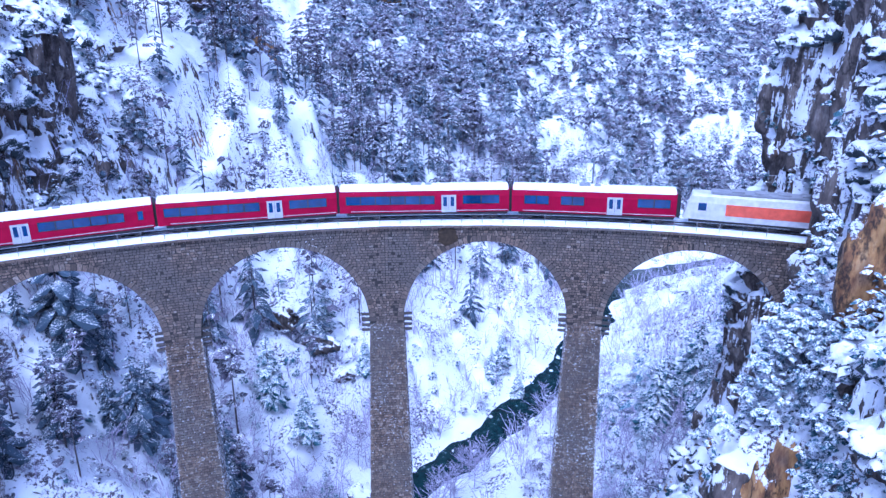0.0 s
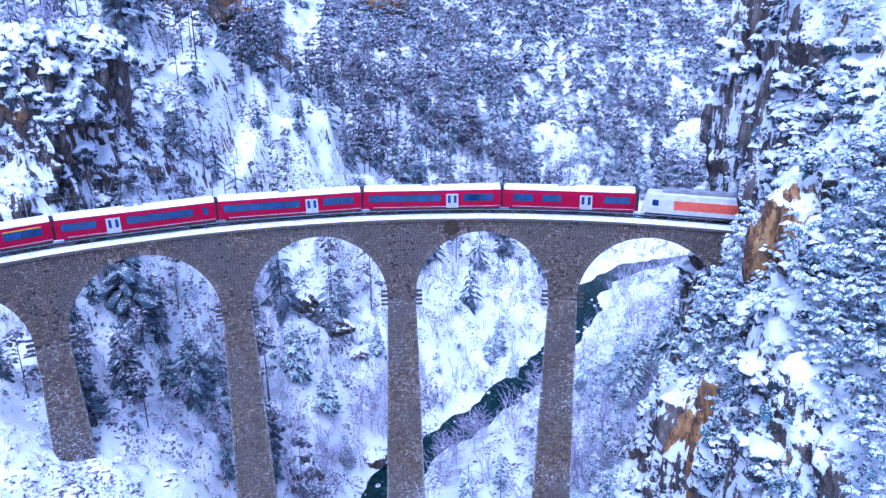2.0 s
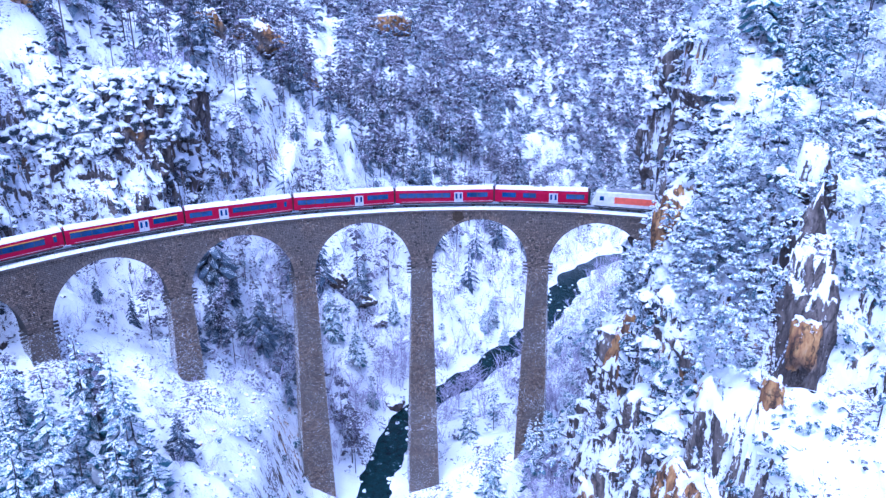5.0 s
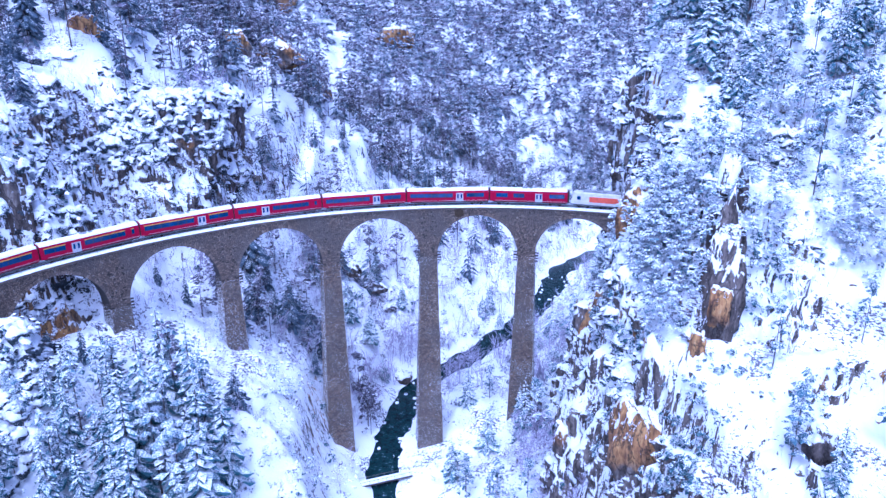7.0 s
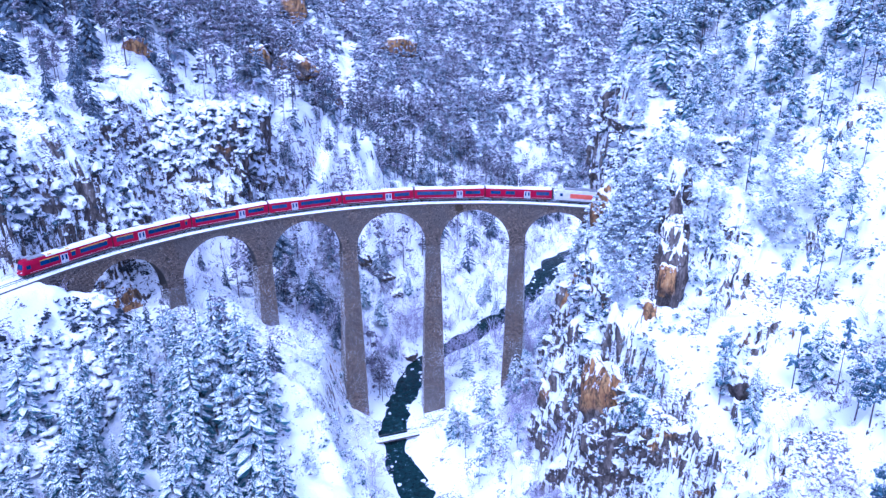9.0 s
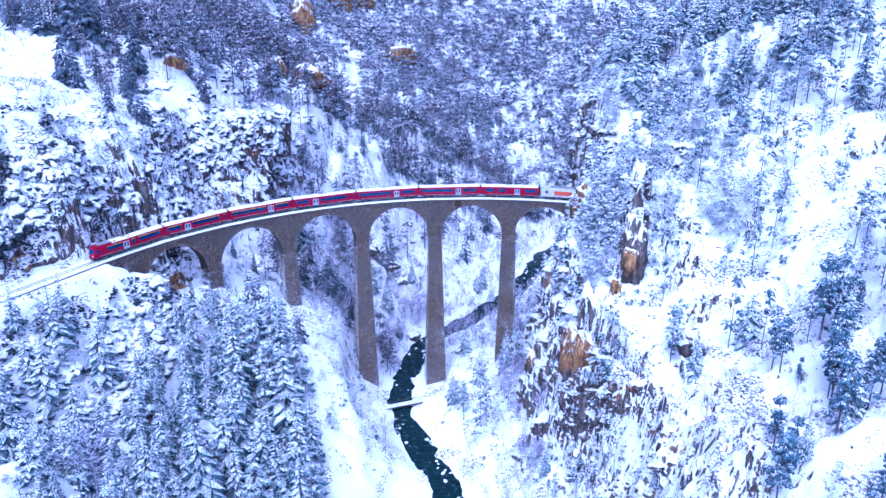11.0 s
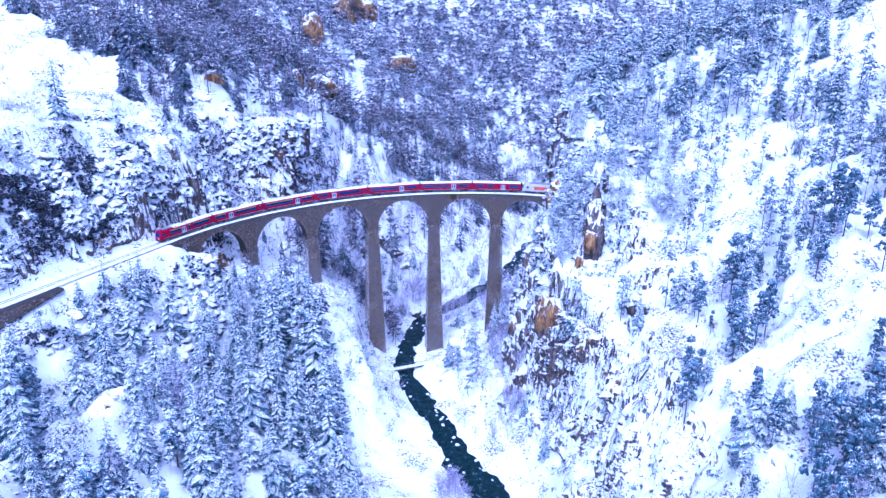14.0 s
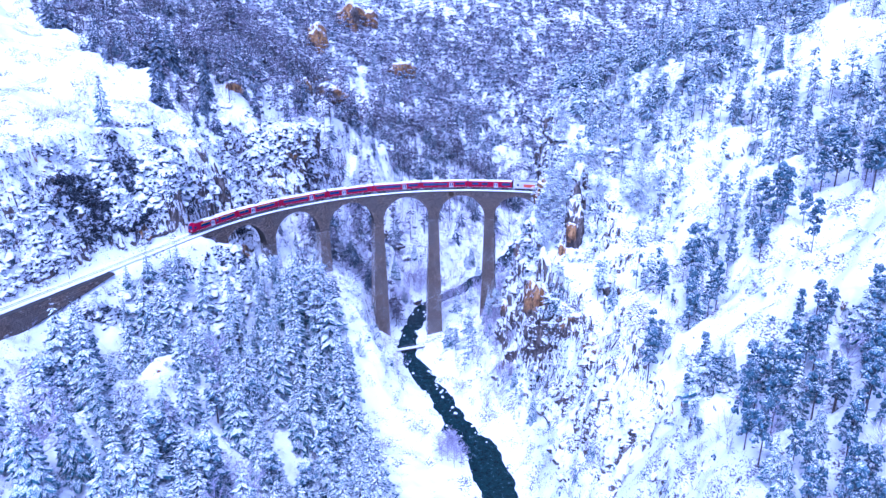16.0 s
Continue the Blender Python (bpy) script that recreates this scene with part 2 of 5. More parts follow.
M_SLEEPER = plain("dark_sleeper", (0.10, 0.085, 0.075), 0.85)
M_WOOD = plain("weathered_planks", (0.16, 0.13, 0.11), 0.85)

# ---- the gorge ----
RIVER = np.array([(16, -400), (13, -120), (11, -40), (10, -5), (8.5, 12), (1.3, 29), (-4.2, 48), (-9.4, 70), (-11.5, 90), (-9, 112), (-3, 126),
                  (9, 140), (24, 156), (40, 175), (52, 195), (63, 222), (82, 240), (115, 250), (170, 262), (420, 330), (900, 520)], float)
# heights across the gorge, away from the water: one row for each stretch of the stream
WEST_D = (0, 5, 12, 20, 30, 45, 60, 68, 75, 90, 110, 150, 220, 400)
WEST_Y = (-40, 28, 70, 92, 112, 135, 180)
WEST_H = np.array([
    (-1, 1, 2, 3, 5, 11, 20, 24, 28, 36, 48, 86, 112, 170),
    (-1, 1, 2, 3, 5, 14, 27, 34, 40, 54, 90, 104, 112, 170),
    (-1, 2, 7, 26, 34, 40, 50, 66, 80, 98, 102, 105, 115, 170),
    (-1, 2, 7, 26, 34, 42, 64, 91, 98, 101, 103, 106, 116, 170),
    (-1, 1, 7, 18, 36, 66, 91, 99, 106, 110, 113, 120, 140, 190),
    (-1, 1, 7, 18, 28, 48, 74, 82, 87, 93, 100, 115, 145, 230),
    (-1, 1, 6, 13, 18, 29, 42, 49, 54, 65, 77, 100, 140, 250)], float)
EAST_D = (0, 5, 12, 25, 33, 40, 46, 51, 54, 60, 75, 95, 150, 300)
EAST_Y = (-40, -10, 12, 30, 50, 70, 88, 110, 160)
EAST_H = np.array([
    (-1, 1, 6, 20, 38, 50, 55, 60, 62, 68, 80, 95, 125, 190),
    (-1, 1, 4, 23, 52, 54, 57, 60, 62, 66, 79, 93, 125, 190),
    (-1, 1, 4, 17, 44, 51, 55, 57, 59, 63, 75, 88, 117, 185),
    (-1, 1, 3, 12, 56, 58, 59, 60, 61, 64, 76, 89, 115, 182),
    (-1, 1, 3, 12, 40, 62, 80, 80, 79, 78, 82, 95, 124, 190),
    (-1, 1, 3, 9, 19, 54, 74, 81, 89, 90, 92, 103, 137, 200),
    (-1, 1, 3, 10, 17, 20, 25, 48, 98, 105, 108, 115, 145, 205),
    (-1, 1, 3, 7, 11, 15, 20, 32, 62, 103, 111, 122, 150, 208),
    (-1, 1, 4, 11, 17, 24, 34, 46, 56, 84, 114, 130, 155, 210)], float)

# the line: a curve on the viaduct, straight beyond its western end
RADIUS, SLOPE, PITCH, TOP = 98.1, 0.0134, 23.0, 65.0
STRAIGHT = -100.0


def line_at(phi, r=0.0):
    """Place on the line, phi metres from the third pier, r outwards; and its bearing."""
    p = max(phi, STRAIGHT)
    a = math.pi / 2 - p / RADIUS
    along = Vector((math.sin(a), -math.cos(a)))
    out = Vector((math.cos(a), math.sin(a)))
    q = out * (RADIUS + r) + along * (phi - p)
    return q.x, q.y, math.atan2(along.y, along.x)


def on_line(phi, r, z):
    x, y, _ = line_at(phi, r)
    return (x, y, z + SLOPE * phi)


def smoothstep(a, b, x):
    u = np.clip((x - a) / (b - a), 0, 1)
    return u * u * (3 - 2 * u)


def stations(table, dist, ys, d, y):
    """Height from the table of cross sections."""
    rows = np.array([np.interp(d, dist, r) + np.maximum(d - dist[-1], 0) * 0.35 for r in table])
    k = np.clip(np.searchsorted(ys, y) - 1, 0, len(ys) - 2)
    ys = np.array(ys, float)
    u = np.clip((y - ys[k]) / (ys[k + 1] - ys[k]), 0, 1)
    u = u * u * (3 - 2 * u)
    i = np.arange(len(d))
    return rows[k, i] * (1 - u) + rows[k + 1, i] * u


def gorge(x, y):
    """Height of the ground, distance to the stream (minus on the west), and how wild the rock is."""
    x, y = np.asarray(x, float).ravel(), np.asarray(y, float).ravel()
    wx = x + 2.2 * fbm(x / 16, y / 16, seed=3, octaves=3)
    wy = y + 2.2 * fbm(x / 16, y / 16, seed=13, octaves=3)
    best, yr, side = np.full(len(x), 1e9), np.zeros(len(x)), np.ones(len(x))
    reach = []
    for a, b in zip(RIVER[:-1], RIVER[1:]):
        ab = b - a
        u = np.clip(((wx - a[0]) * ab[0] + (wy - a[1]) * ab[1]) / (ab @ ab), 0, 1)
        px, py = a[0] + u * ab[0], a[1] + u * ab[1]
        d = np.hypot(wx - px, wy - py)
        m = d < best
        best = np.where(m, d, best)
        yr = np.where(m, py, yr)
        reach.append((d, py))
        side = np.where(m, np.sign(ab[0] * (wy - py) - ab[1] * (wx - px)), side)
    # inside the bend of the stream the two reaches blend
    w = [np.exp(-np.minimum((d - best) / 2.5, 60)) for d, _ in reach]
    blend = 1 - smoothstep(12, 28, y)
    yr = yr * (1 - blend) + blend * sum(a * py for a, (_, py) in zip(w, reach)) / sum(w)
    west = stations(WEST_H, WEST_D, WEST_Y, best, yr)
    east = stations(EAST_H, EAST_D, EAST_Y, best, y)
    z = np.where(side > 0, west, east)
    wild = smoothstep(8, 26, best)
    z = z + wild * (2.6 * fbm(x / 22, y / 22, seed=5, octaves=3) + 1.1 * fbm(x / 6, y / 6, seed=8, octaves=3))
    z = z + wild * smoothstep(60, 300, best) * 14 * fbm(x / 90, y / 90, seed=21, octaves=3)
    z = z + 0.25 * fbm(x / 3.0, y / 3.0, seed=9, octaves=2)
    # ribs of rock that run down the eastern slope
    rib = 1 - np.abs(fbm((y + 0.35 * x) / 13, x / 55, seed=71, octaves=3))
    z = z + np.where(side < 0, 1, 0) * smoothstep(20, 36, best) * (1 - smoothstep(95, 130, best)) * (1 - smoothstep(55, 78, y)) * 5.5 * (rib ** 3 - 0.35)
    # broken bands of cliff on the western and far slopes
    band = np.where(side > 0, 1, 0) * smoothstep(30, 46, best) * smoothstep(96, 112, y) * (1 - smoothstep(300, 380, y)) * smoothstep(0.02, 0.4, fbm(x / 34, y / 34, seed=75, octaves=3))
    z = z + band * 4.2 * np.sin(z / 2.7 + 2.2 * fbm(x / 20, y / 20, seed=77, octaves=2))
    # the bluff that stands over the western end of the viaduct
    bluff = 1 - smoothstep(0.84, 1.02, np.hypot((x + 68) / 20, (y - 132) / 20) + 0.10 * fbm(x / 8, y / 8, seed=79, octaves=2))
    z = z + bluff * np.maximum(89 + 2.5 * fbm(x / 10, y / 10, seed=80, octaves=2) - z, 0)
    # upstream the bed closes under snow
    z = z + (1 - smoothstep(7, 15, best)) * 4.5 * smoothstep(258, 280, yr)
    # shelf of the line west of the viaduct
    a0 = math.pi / 2 - STRAIGHT / RADIUS
    px, py = RADIUS * math.cos(a0), RADIUS * math.sin(a0)
    tx, ty = -math.sin(a0), math.cos(a0)
    s = (x - px) * tx + (y - py) * ty
    curve = (math.pi / 2 - np.arctan2(y, x)) * RADIUS
    phi = np.where(s > 0, STRAIGHT - s, np.where(x < 0, np.clip(curve, STRAIGHT, 0), 0))
    off = np.where(s > 0, (x - px) * math.cos(a0) + (y - py) * math.sin(a0), np.hypot(x, y) - RADIUS)
    level = TOP - 0.35 + SLOPE * phi
    there = smoothstep(88, 96, -phi) * (1 - smoothstep(320, 360, -phi))
    walled = smoothstep(130, 168, -phi) * (1 - smoothstep(190, 198, -phi))
    near = (1 - smoothstep(2.6 + 0.9 * walled, 6.0 - 1.2 * walled, np.abs(off))) * there
    z = z * (1 - near) + level * near
    beside = 1 - smoothstep(3.0, 9.0, np.abs(off))
    z = np.where((phi < -20) & (phi > -99), z - beside * np.maximum(z - (level - 1.5 - 14 * (1 - smoothstep(90, 98, -phi))), 0), z)
    # the cutting in which the deck reaches the tunnel
    cut = (x > 0) & (curve > 30) & (curve < 46.2) & (np.abs(np.hypot(x, y) - RADIUS) < 3.3)
    z = np.where(cut, np.minimum(z, TOP - 2.0), z)
    # falls away below the line, rises above it
    rise = level + 0.3 + 2.5 * np.maximum(off - 3.4, 0) + 1.6 * fbm(x / 6, y / 6, seed=19, octaves=3) * smoothstep(4, 10, off)
    above = smoothstep(96, 112, -phi) * (1 - smoothstep(320, 360, -phi)) * smoothstep(3.0, 3.6, off)
    z = z * (1 - above) + np.minimum(z, rise) * above
    drop = level - 1.25 * np.maximum(-off - 3.2, 0) - 3.5 * smoothstep(130, 168, -phi) * (1 - smoothstep(196, 260, -phi))
    there = there * (1 - smoothstep(22, 40, -off))
    z = np.where((off < -2.2) & (there > 0), z * (1 - there) + np.minimum(z, drop + 1.5 * fbm(x / 5, y / 5, seed=17) * smoothstep(3.6, 6, -off)) * there, z)
    return z, best * -side, wild


def axis(knots):
    """Grid lines: stretches of (from, to, step)."""
    out = []
    for a, b, step in knots:
        out.append(np.linspace(a, b, max(2, int(round((b - a) / step))), endpoint=False))
    return np.concatenate(out + [[knots[-1][1]]])


def line_offset(x, y):
    """How far outwards from the line a place lies (minus: on the inside of the curve), also west of it."""
    r = np.hypot(x, y) - RADIUS
    a0 = math.pi / 2 - STRAIGHT / RADIUS
    px, py = RADIUS * math.cos(a0), RADIUS * math.sin(a0)
    s = (x - px) * -math.sin(a0) + (y - py) * math.cos(a0)
    off = (x - px) * math.cos(a0) + (y - py) * math.sin(a0)
    off = np.where(s > 0, off, r)
    # past the tunnel mouth the line lies inside the mountain
    return np.where((x > 45.5) & (y > 0), 60.0, off)


STEEP = {}  # the faces of the near ground, for what grows and stands out of the rock


def build_ground():
    gx = axis([(-1500, -420, 60), (-420, -220, 12), (-220, -135, 3.0), (-135, 27, 1.15), (27, 62, 0.75), (62, 130, 1.0), (130, 220, 3.0), (220, 420, 12), (420, 1500, 60)])
    gy = axis([(-1300, -260, 60), (-260, -70, 6.0), (-70, 40, 1.0), (40, 112, 0.85), (112, 215, 1.2), (215, 420, 2.6), (420, 700, 10), (700, 2200, 70)])
    X, Y = np.meshgrid(gx, gy)
    z, d, wild = gorge(X, Y)
    Z = z.reshape(X.shape)
    gyy, gxx = np.gradient(Z, gy, gx)
    steep = smoothstep(0.7, 1.8, np.hypot(gxx, gyy)).ravel()
    x, y = X.ravel(), Y.ravel()
    off = line_offset(x, y)
    off = np.where(off > 0, off, -0.45 * off)
    steep = steep * np.where((x < -55) & (y < 100), smoothstep(4.2, 9, off), 1.0)
    mouth = np.abs(np.hypot(x, y) - RADIUS)
    steep = steep * np.where((x > 20) & (y > 80) & (y < 96), smoothstep(3.8, 7.5, mouth), 1.0)
    # crags: push steep ground in and out along the level way it faces
    g = np.hypot(gxx, gyy).ravel() + 1e-6
    nx, ny = -gxx.ravel() / g, -gyy.ravel() / g
    crag = 2.0 * fbm(x / 9, y / 9, z / 12, 3, 31) + 1.5 * np.abs(fbm(x / 4.0, y / 4.0, z / 7.0, 3, 37)) - 0.8
    flute = 2.6 * np.abs(fbm(x / 2.4, y / 2.4, z / 30.0, 3, 39)) - 1.1
    crag = 0.3 * (crag + 0.4 * flute)
    x, y = x + nx * crag * steep, y + ny * crag * steep
    open_slope = np.where((X.ravel() > 30) & (Y.ravel() < 58), 0.35, 1.0)
    z = z + steep * open_slope * (1.3 * fbm(X.ravel() / 3.4, Y.ravel() / 3.4, z / 5, 3, 41) + 0.4 * np.sin(z / 1.9 + 2.5 * fbm(x / 12, y / 12, seed=43)))
    V = np.stack([x, y, z], 1)
    nx_, ny_ = len(gx), len(gy)
    i = (np.arange(ny_ - 1)[:, None] * nx_ + np.arange(nx_ - 1)[None, :]).ravel()
    F = np.stack([i, i + 1, i + nx_ + 1, i + nx_], 1)
    ob = new("ground", mesh_np("ground", V, F, M_GROUND, True))
    A, B, C, D = (V[F[:, k]] for k in range(4))
    n = np.cross(C - A, D - B)
    area = np.linalg.norm(n, axis=1) / 2
    mid = (A + B + C + D) / 4
    near = (mid[:, 0] > -135) & (mid[:, 0] < 125) & (mid[:, 1] > -75) & (mid[:, 1] < 215)
    STEEP["place"], STEEP["up"], STEEP["area"] = mid[near], (n[:, 2] / (2 * area + 1e-9))[near], area[near]
    # mean height of the finished ground in each square metre, for what is planted on it
    cell = np.floor(mid[near][:, :2] - (-136, -76)).astype(int)
    total, count = np.zeros((262, 292)), np.zeros((262, 292))
    np.add.at(total, (cell[:, 0], cell[:, 1]), mid[near][:, 2])
    np.add.at(count, (cell[:, 0], cell[:, 1]), 1)
    STEEP["height"], STEEP["count"] = total / np.maximum(count, 1), count
    return tagged(ob, "steep gorge slopes of snow, limestone crags and brush", "ground", kind="structure")


ground = build_ground()


def build_cliff(path, low, high, amp, reach, rock, label):
    """Broken rock face laid on the steep ground along a path, the mountain on its right: flutes, ledges and overhangs."""
    path = np.array(path, float)
    run = np.concatenate([[0], np.cumsum(np.hypot(*np.diff(path, axis=0).T))])
    n = int(run[-1] / 0.5)
    s = np.linspace(0, run[-1], n)
    px, py = np.interp(s, run, path[:, 0]), np.interp(s, run, path[:, 1])
    soft = np.hanning(31) / np.hanning(31).sum()
    tx, ty = (np.convolve(np.pad(np.gradient(c), 15, mode="edge"), soft, "valid") for c in (px, py))
    k = np.hypot(tx, ty)
    ix, iy = ty / k, -tx / k
    t = np.arange(-reach, reach, 0.3)
    H = gorge((px[:, None] + ix[:, None] * t).ravel(), (py[:, None] + iy[:, None] * t).ravel())[0].reshape(n, len(t))
    H = np.maximum.accumulate(H, 1)
    z0 = np.maximum(np.interp(s, run, low), H[:, 2])
    z1 = np.minimum(np.interp(s, run, high), H[:, -3])
    z1 = np.maximum(z1, z0 + 1)
    rows = int((z1 - z0).max() / 0.5)
    v = np.linspace(0, 1, rows)
    Z = z0[:, None] + (z1 - z0)[:, None] * v
    T = np.stack([np.interp(Z[i], H[i] + np.arange(len(t)) * 1e-4, t) for i in range(n)])
    S = np.broadcast_to(s[:, None], Z.shape)
    X, Y = px[:, None] + ix[:, None] * T, py[:, None] + iy[:, None] * T
    f = lambda a, b, seed, o=3: fbm((S / a).ravel(), (Z / b).ravel(), seed=seed, octaves=o).reshape(Z.shape)
    step = (S + 0.28 * Z + 3.2 * f(8, 14, 201)) / 4.2
    step2 = (Z + 0.7 * S + 2.2 * f(3.5, 5, 203)) / 2.1
    out = 2.0 * f(10, 16, 205) + 2.6 * np.abs(f(2.8, 13, 207)) - 1.0 + 2.2 * (step % 1 - 0.5) * smoothstep(-0.6, 0.4, f(12, 18, 213, 2)) + 0.35 * (step2 % 1 - 0.5) * smoothstep(-0.4, 0.5, f(6, 8, 215, 2)) + 0.35 * f(0.9, 1.2, 209, 2)
    a = np.interp(s, run, amp)[:, None]
    edge = smoothstep(0, 0.07, v) * (1 - smoothstep(0.93, 1, v))
    out = a * (out + 0.6) * edge - 0.9 * (1 - edge)
    Z = Z - 0.8 * (1 - edge)
    X, Y = X - ix[:, None] * out, Y - iy[:, None] * out
    # ledges sag and roll
    Z = Z + a * edge * 0.8 * f(1.7, 2.6, 211)
    V = np.stack([X, Y, Z], 2).reshape(-1, 3)
    i = (np.arange(n - 1)[:, None] * rows + np.arange(rows - 1)[None, :]).ravel()
    F = np.stack([i, i + 1, i + rows + 1, i + rows], 1)
    A, B, C, D = (V[F[:, q]] for q in range(4))
    mid = (A + B + C + D) / 4
    mouth = (mid[:, 0] > 35) & (mid[:, 1] > 70) & (np.abs(np.hypot(mid[:, 0], mid[:, 1]) - RADIUS) < 3.9) & (mid[:, 2] > TOP - 4.5) & (mid[:, 2] < TOP + 6.2)
    F, mid = F[~mouth], mid[~mouth]
    A, B, C, D = (V[F[:, q]] for q in range(4))
    nrm = np.cross(C - A, D - B)
    area = np.linalg.norm(nrm, axis=1) / 2 + 1e-9
    STEEP["place"] = np.concatenate([STEEP["place"], mid])
    STEEP["up"] = np.concatenate([STEEP["up"], nrm[:, 2] / (2 * area)])
    STEEP["area"] = np.concatenate([STEEP["area"], area])
    ob = new("cliff", mesh_np("cliff", V, F, rock, True))
    return tagged(ob, label, "cliff", kind="structure")


build_cliff([(43, -38), (40, -10), (37, 12), (32, 30), (31, 44), (33, 60), (38, 76), (42.5, 88), (46, 103), (46, 122)],
            [14, 12, 12, 8, 8, 8, 10, 14, 10, 10], [46, 47, 46, 48, 58, 82, 90, 102, 100, 96], [0.7, 0.8, 0.8, 1.0, 1.1, 1.1, 1.0, 0.9, 1.0, 1.0], 22, M_CLIFF,
            "tall broken limestone cliff with ochre stains and snowy ledges")
build_cliff([(-60, 160), (-52, 153), (-47, 143), (-50, 131), (-58, 117), (-70, 100), (-79, 86), (-84, 72), (-90.4, 55.5), (-111.3, 21.5), (-132, -12.6)],
            [52, 52, 50, 50, 54, 56, 58, 60, 64.5, 64, 63.6], [88, 92, 92, 94, 96, 98, 98, 98, 96, 92, 88], [0.9, 0.9, 1.0, 1.0, 1.0, 1.0, 0.9, 0.6, 0.4, 0.4, 0.4], 16, M_WESTROCK,
            "dark brown rock face with thick snow on its ledges")


def water_material():
    m, t, b = material("dark_stream_water", 0.2)
    b.inputs["Specular IOR Level"].default_value = 0.18
    n = noise_node(t, 0.8, 5, 0.7)
    t.links.new(ramp(t, n, [(0.35, (0.004, 0.012, 0.012)), (0.62, (0.012, 0.032, 0.032)), (0.72, (0.25, 0.31, 0.33))]), b.inputs["Base Color"])
    bump(t, b, n, 0.5, 0.2)
    return m


def build_stream():
    V, F = [], []
    pts = []
    for a, b in zip(RIVER[:-1], RIVER[1:]):
        n = max(2, int(np.hypot(*(b - a)) / 4))
        pts += [a + (b - a) * k / n for k in range(n)]
    pts = np.array(pts)
    t = np.gradient(pts, axis=0)
    t /= np.linalg.norm(t, axis=1)[:, None]
    for k, (p, q) in enumerate(zip(pts, t)):
        for w in (-9.0, -3.0, 3.0, 9.0):
            V.append((p[0] + q[1] * w, p[1] - q[0] * w, 0.75))
        if k:
            for c in range(3):
                j = 4 * k + c
                F.append((j - 4, j - 3, j + 1, j))
    ob = new("water", mesh_np("water", V, F, water_material()))
    tagged(ob, "dark green mountain stream between snowy banks", "water", kind="structure")


build_stream()

# ---- the viaduct ----
HALF = 2.2          # half the width at the top
SPAN = 9.5          # half the clear span
SPRING = TOP - 1.93 - SPAN
viaduct = tagged(new("viaduct"), "tall curved railway viaduct of grey limestone with six arches", "viaduct")
PIER_BASE = (42.0, 30.0, -1.0, -1.0, 9.0)


def intrados(u):
    """Underside of an arch at u metres from its crown."""
    return SPRING + math.sqrt(max(SPAN * SPAN - u * u, 0.0))


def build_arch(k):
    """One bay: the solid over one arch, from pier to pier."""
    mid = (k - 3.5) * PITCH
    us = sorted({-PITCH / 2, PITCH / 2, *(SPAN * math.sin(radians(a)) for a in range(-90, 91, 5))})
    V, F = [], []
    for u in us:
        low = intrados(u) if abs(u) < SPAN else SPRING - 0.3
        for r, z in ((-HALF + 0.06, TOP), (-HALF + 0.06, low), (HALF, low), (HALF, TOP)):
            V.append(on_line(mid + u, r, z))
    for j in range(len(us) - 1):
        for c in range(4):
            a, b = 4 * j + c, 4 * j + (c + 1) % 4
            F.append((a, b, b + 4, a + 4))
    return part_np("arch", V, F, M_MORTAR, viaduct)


def pier_half(z):
    """Half the width along the line and half the depth across it."""
    k = max(SPRING - z, 0)
    return 2.0 + 0.0275 * k, HALF + 0.032 * k


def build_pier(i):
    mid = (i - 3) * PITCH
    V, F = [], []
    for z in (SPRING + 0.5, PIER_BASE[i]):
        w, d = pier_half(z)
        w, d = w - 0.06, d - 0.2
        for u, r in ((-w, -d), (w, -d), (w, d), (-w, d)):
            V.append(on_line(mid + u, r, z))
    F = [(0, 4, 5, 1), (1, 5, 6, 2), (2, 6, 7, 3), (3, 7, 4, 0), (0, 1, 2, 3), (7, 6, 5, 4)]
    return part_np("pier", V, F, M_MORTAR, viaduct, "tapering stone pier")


arches = [build_arch(k) for k in range(6)]
piers = [build_pier(i) for i in range(5)]


def stone_course(place, z0, z1, limits, rows, proud=0.055):
    """Blocks laid in courses on one face. place(u, z, out): where a spot of the face lies; limits(z): the stretches of u that have stone.
    Returns the blocks as lists of eight corners."""
    blocks = []
    n = max(1, int(round((z1 - z0) / rows)))
    h = (z1 - z0) / n
    for k in range(n):
        a, b = z0 + k * h, z0 + (k + 1) * h
        for u0, u1 in limits((a + b) / 2):
            u = u0
            while u < u1 - 0.05:
                step = rows * rng.uniform(0.9, 1.9)
                e = u + step
                if u1 - e < rows * 0.8:
                    e = u1
                out = rng.uniform(0.0, proud)
                g = 0.02
                back = [place(p, q, -0.07) for p, q in ((u + g, a + g), (e - g, a + g), (e - g, b - g), (u + g, b - g))]
                c = g + 0.018
                j = rng.uniform(-0.03, 0.03, 8)
                front = [place(p + j[2 * k2], q + j[2 * k2 + 1], out) for k2, (p, q) in enumerate(((u + c, a + c), (e - c, a + c), (e - c, b - c), (u + c, b - c)))]
                blocks.append(back + front)
                u = e
    return blocks


BLOCK_FACES = [(4, 5, 6, 7), (0, 1, 5, 4), (1, 2, 6, 5), (2, 3, 7, 6), (3, 0, 4, 7)]


def join_blocks(name, blocks, parent, stone=None):
    V = np.array(blocks).reshape(-1, 3)
    F = (np.arange(len(blocks))[:, None, None] * 8 + np.array(BLOCK_FACES)[None]).reshape(-1, 4)
    return part_np(name, V, F, stone or M_STONE, parent, kind="stuff")


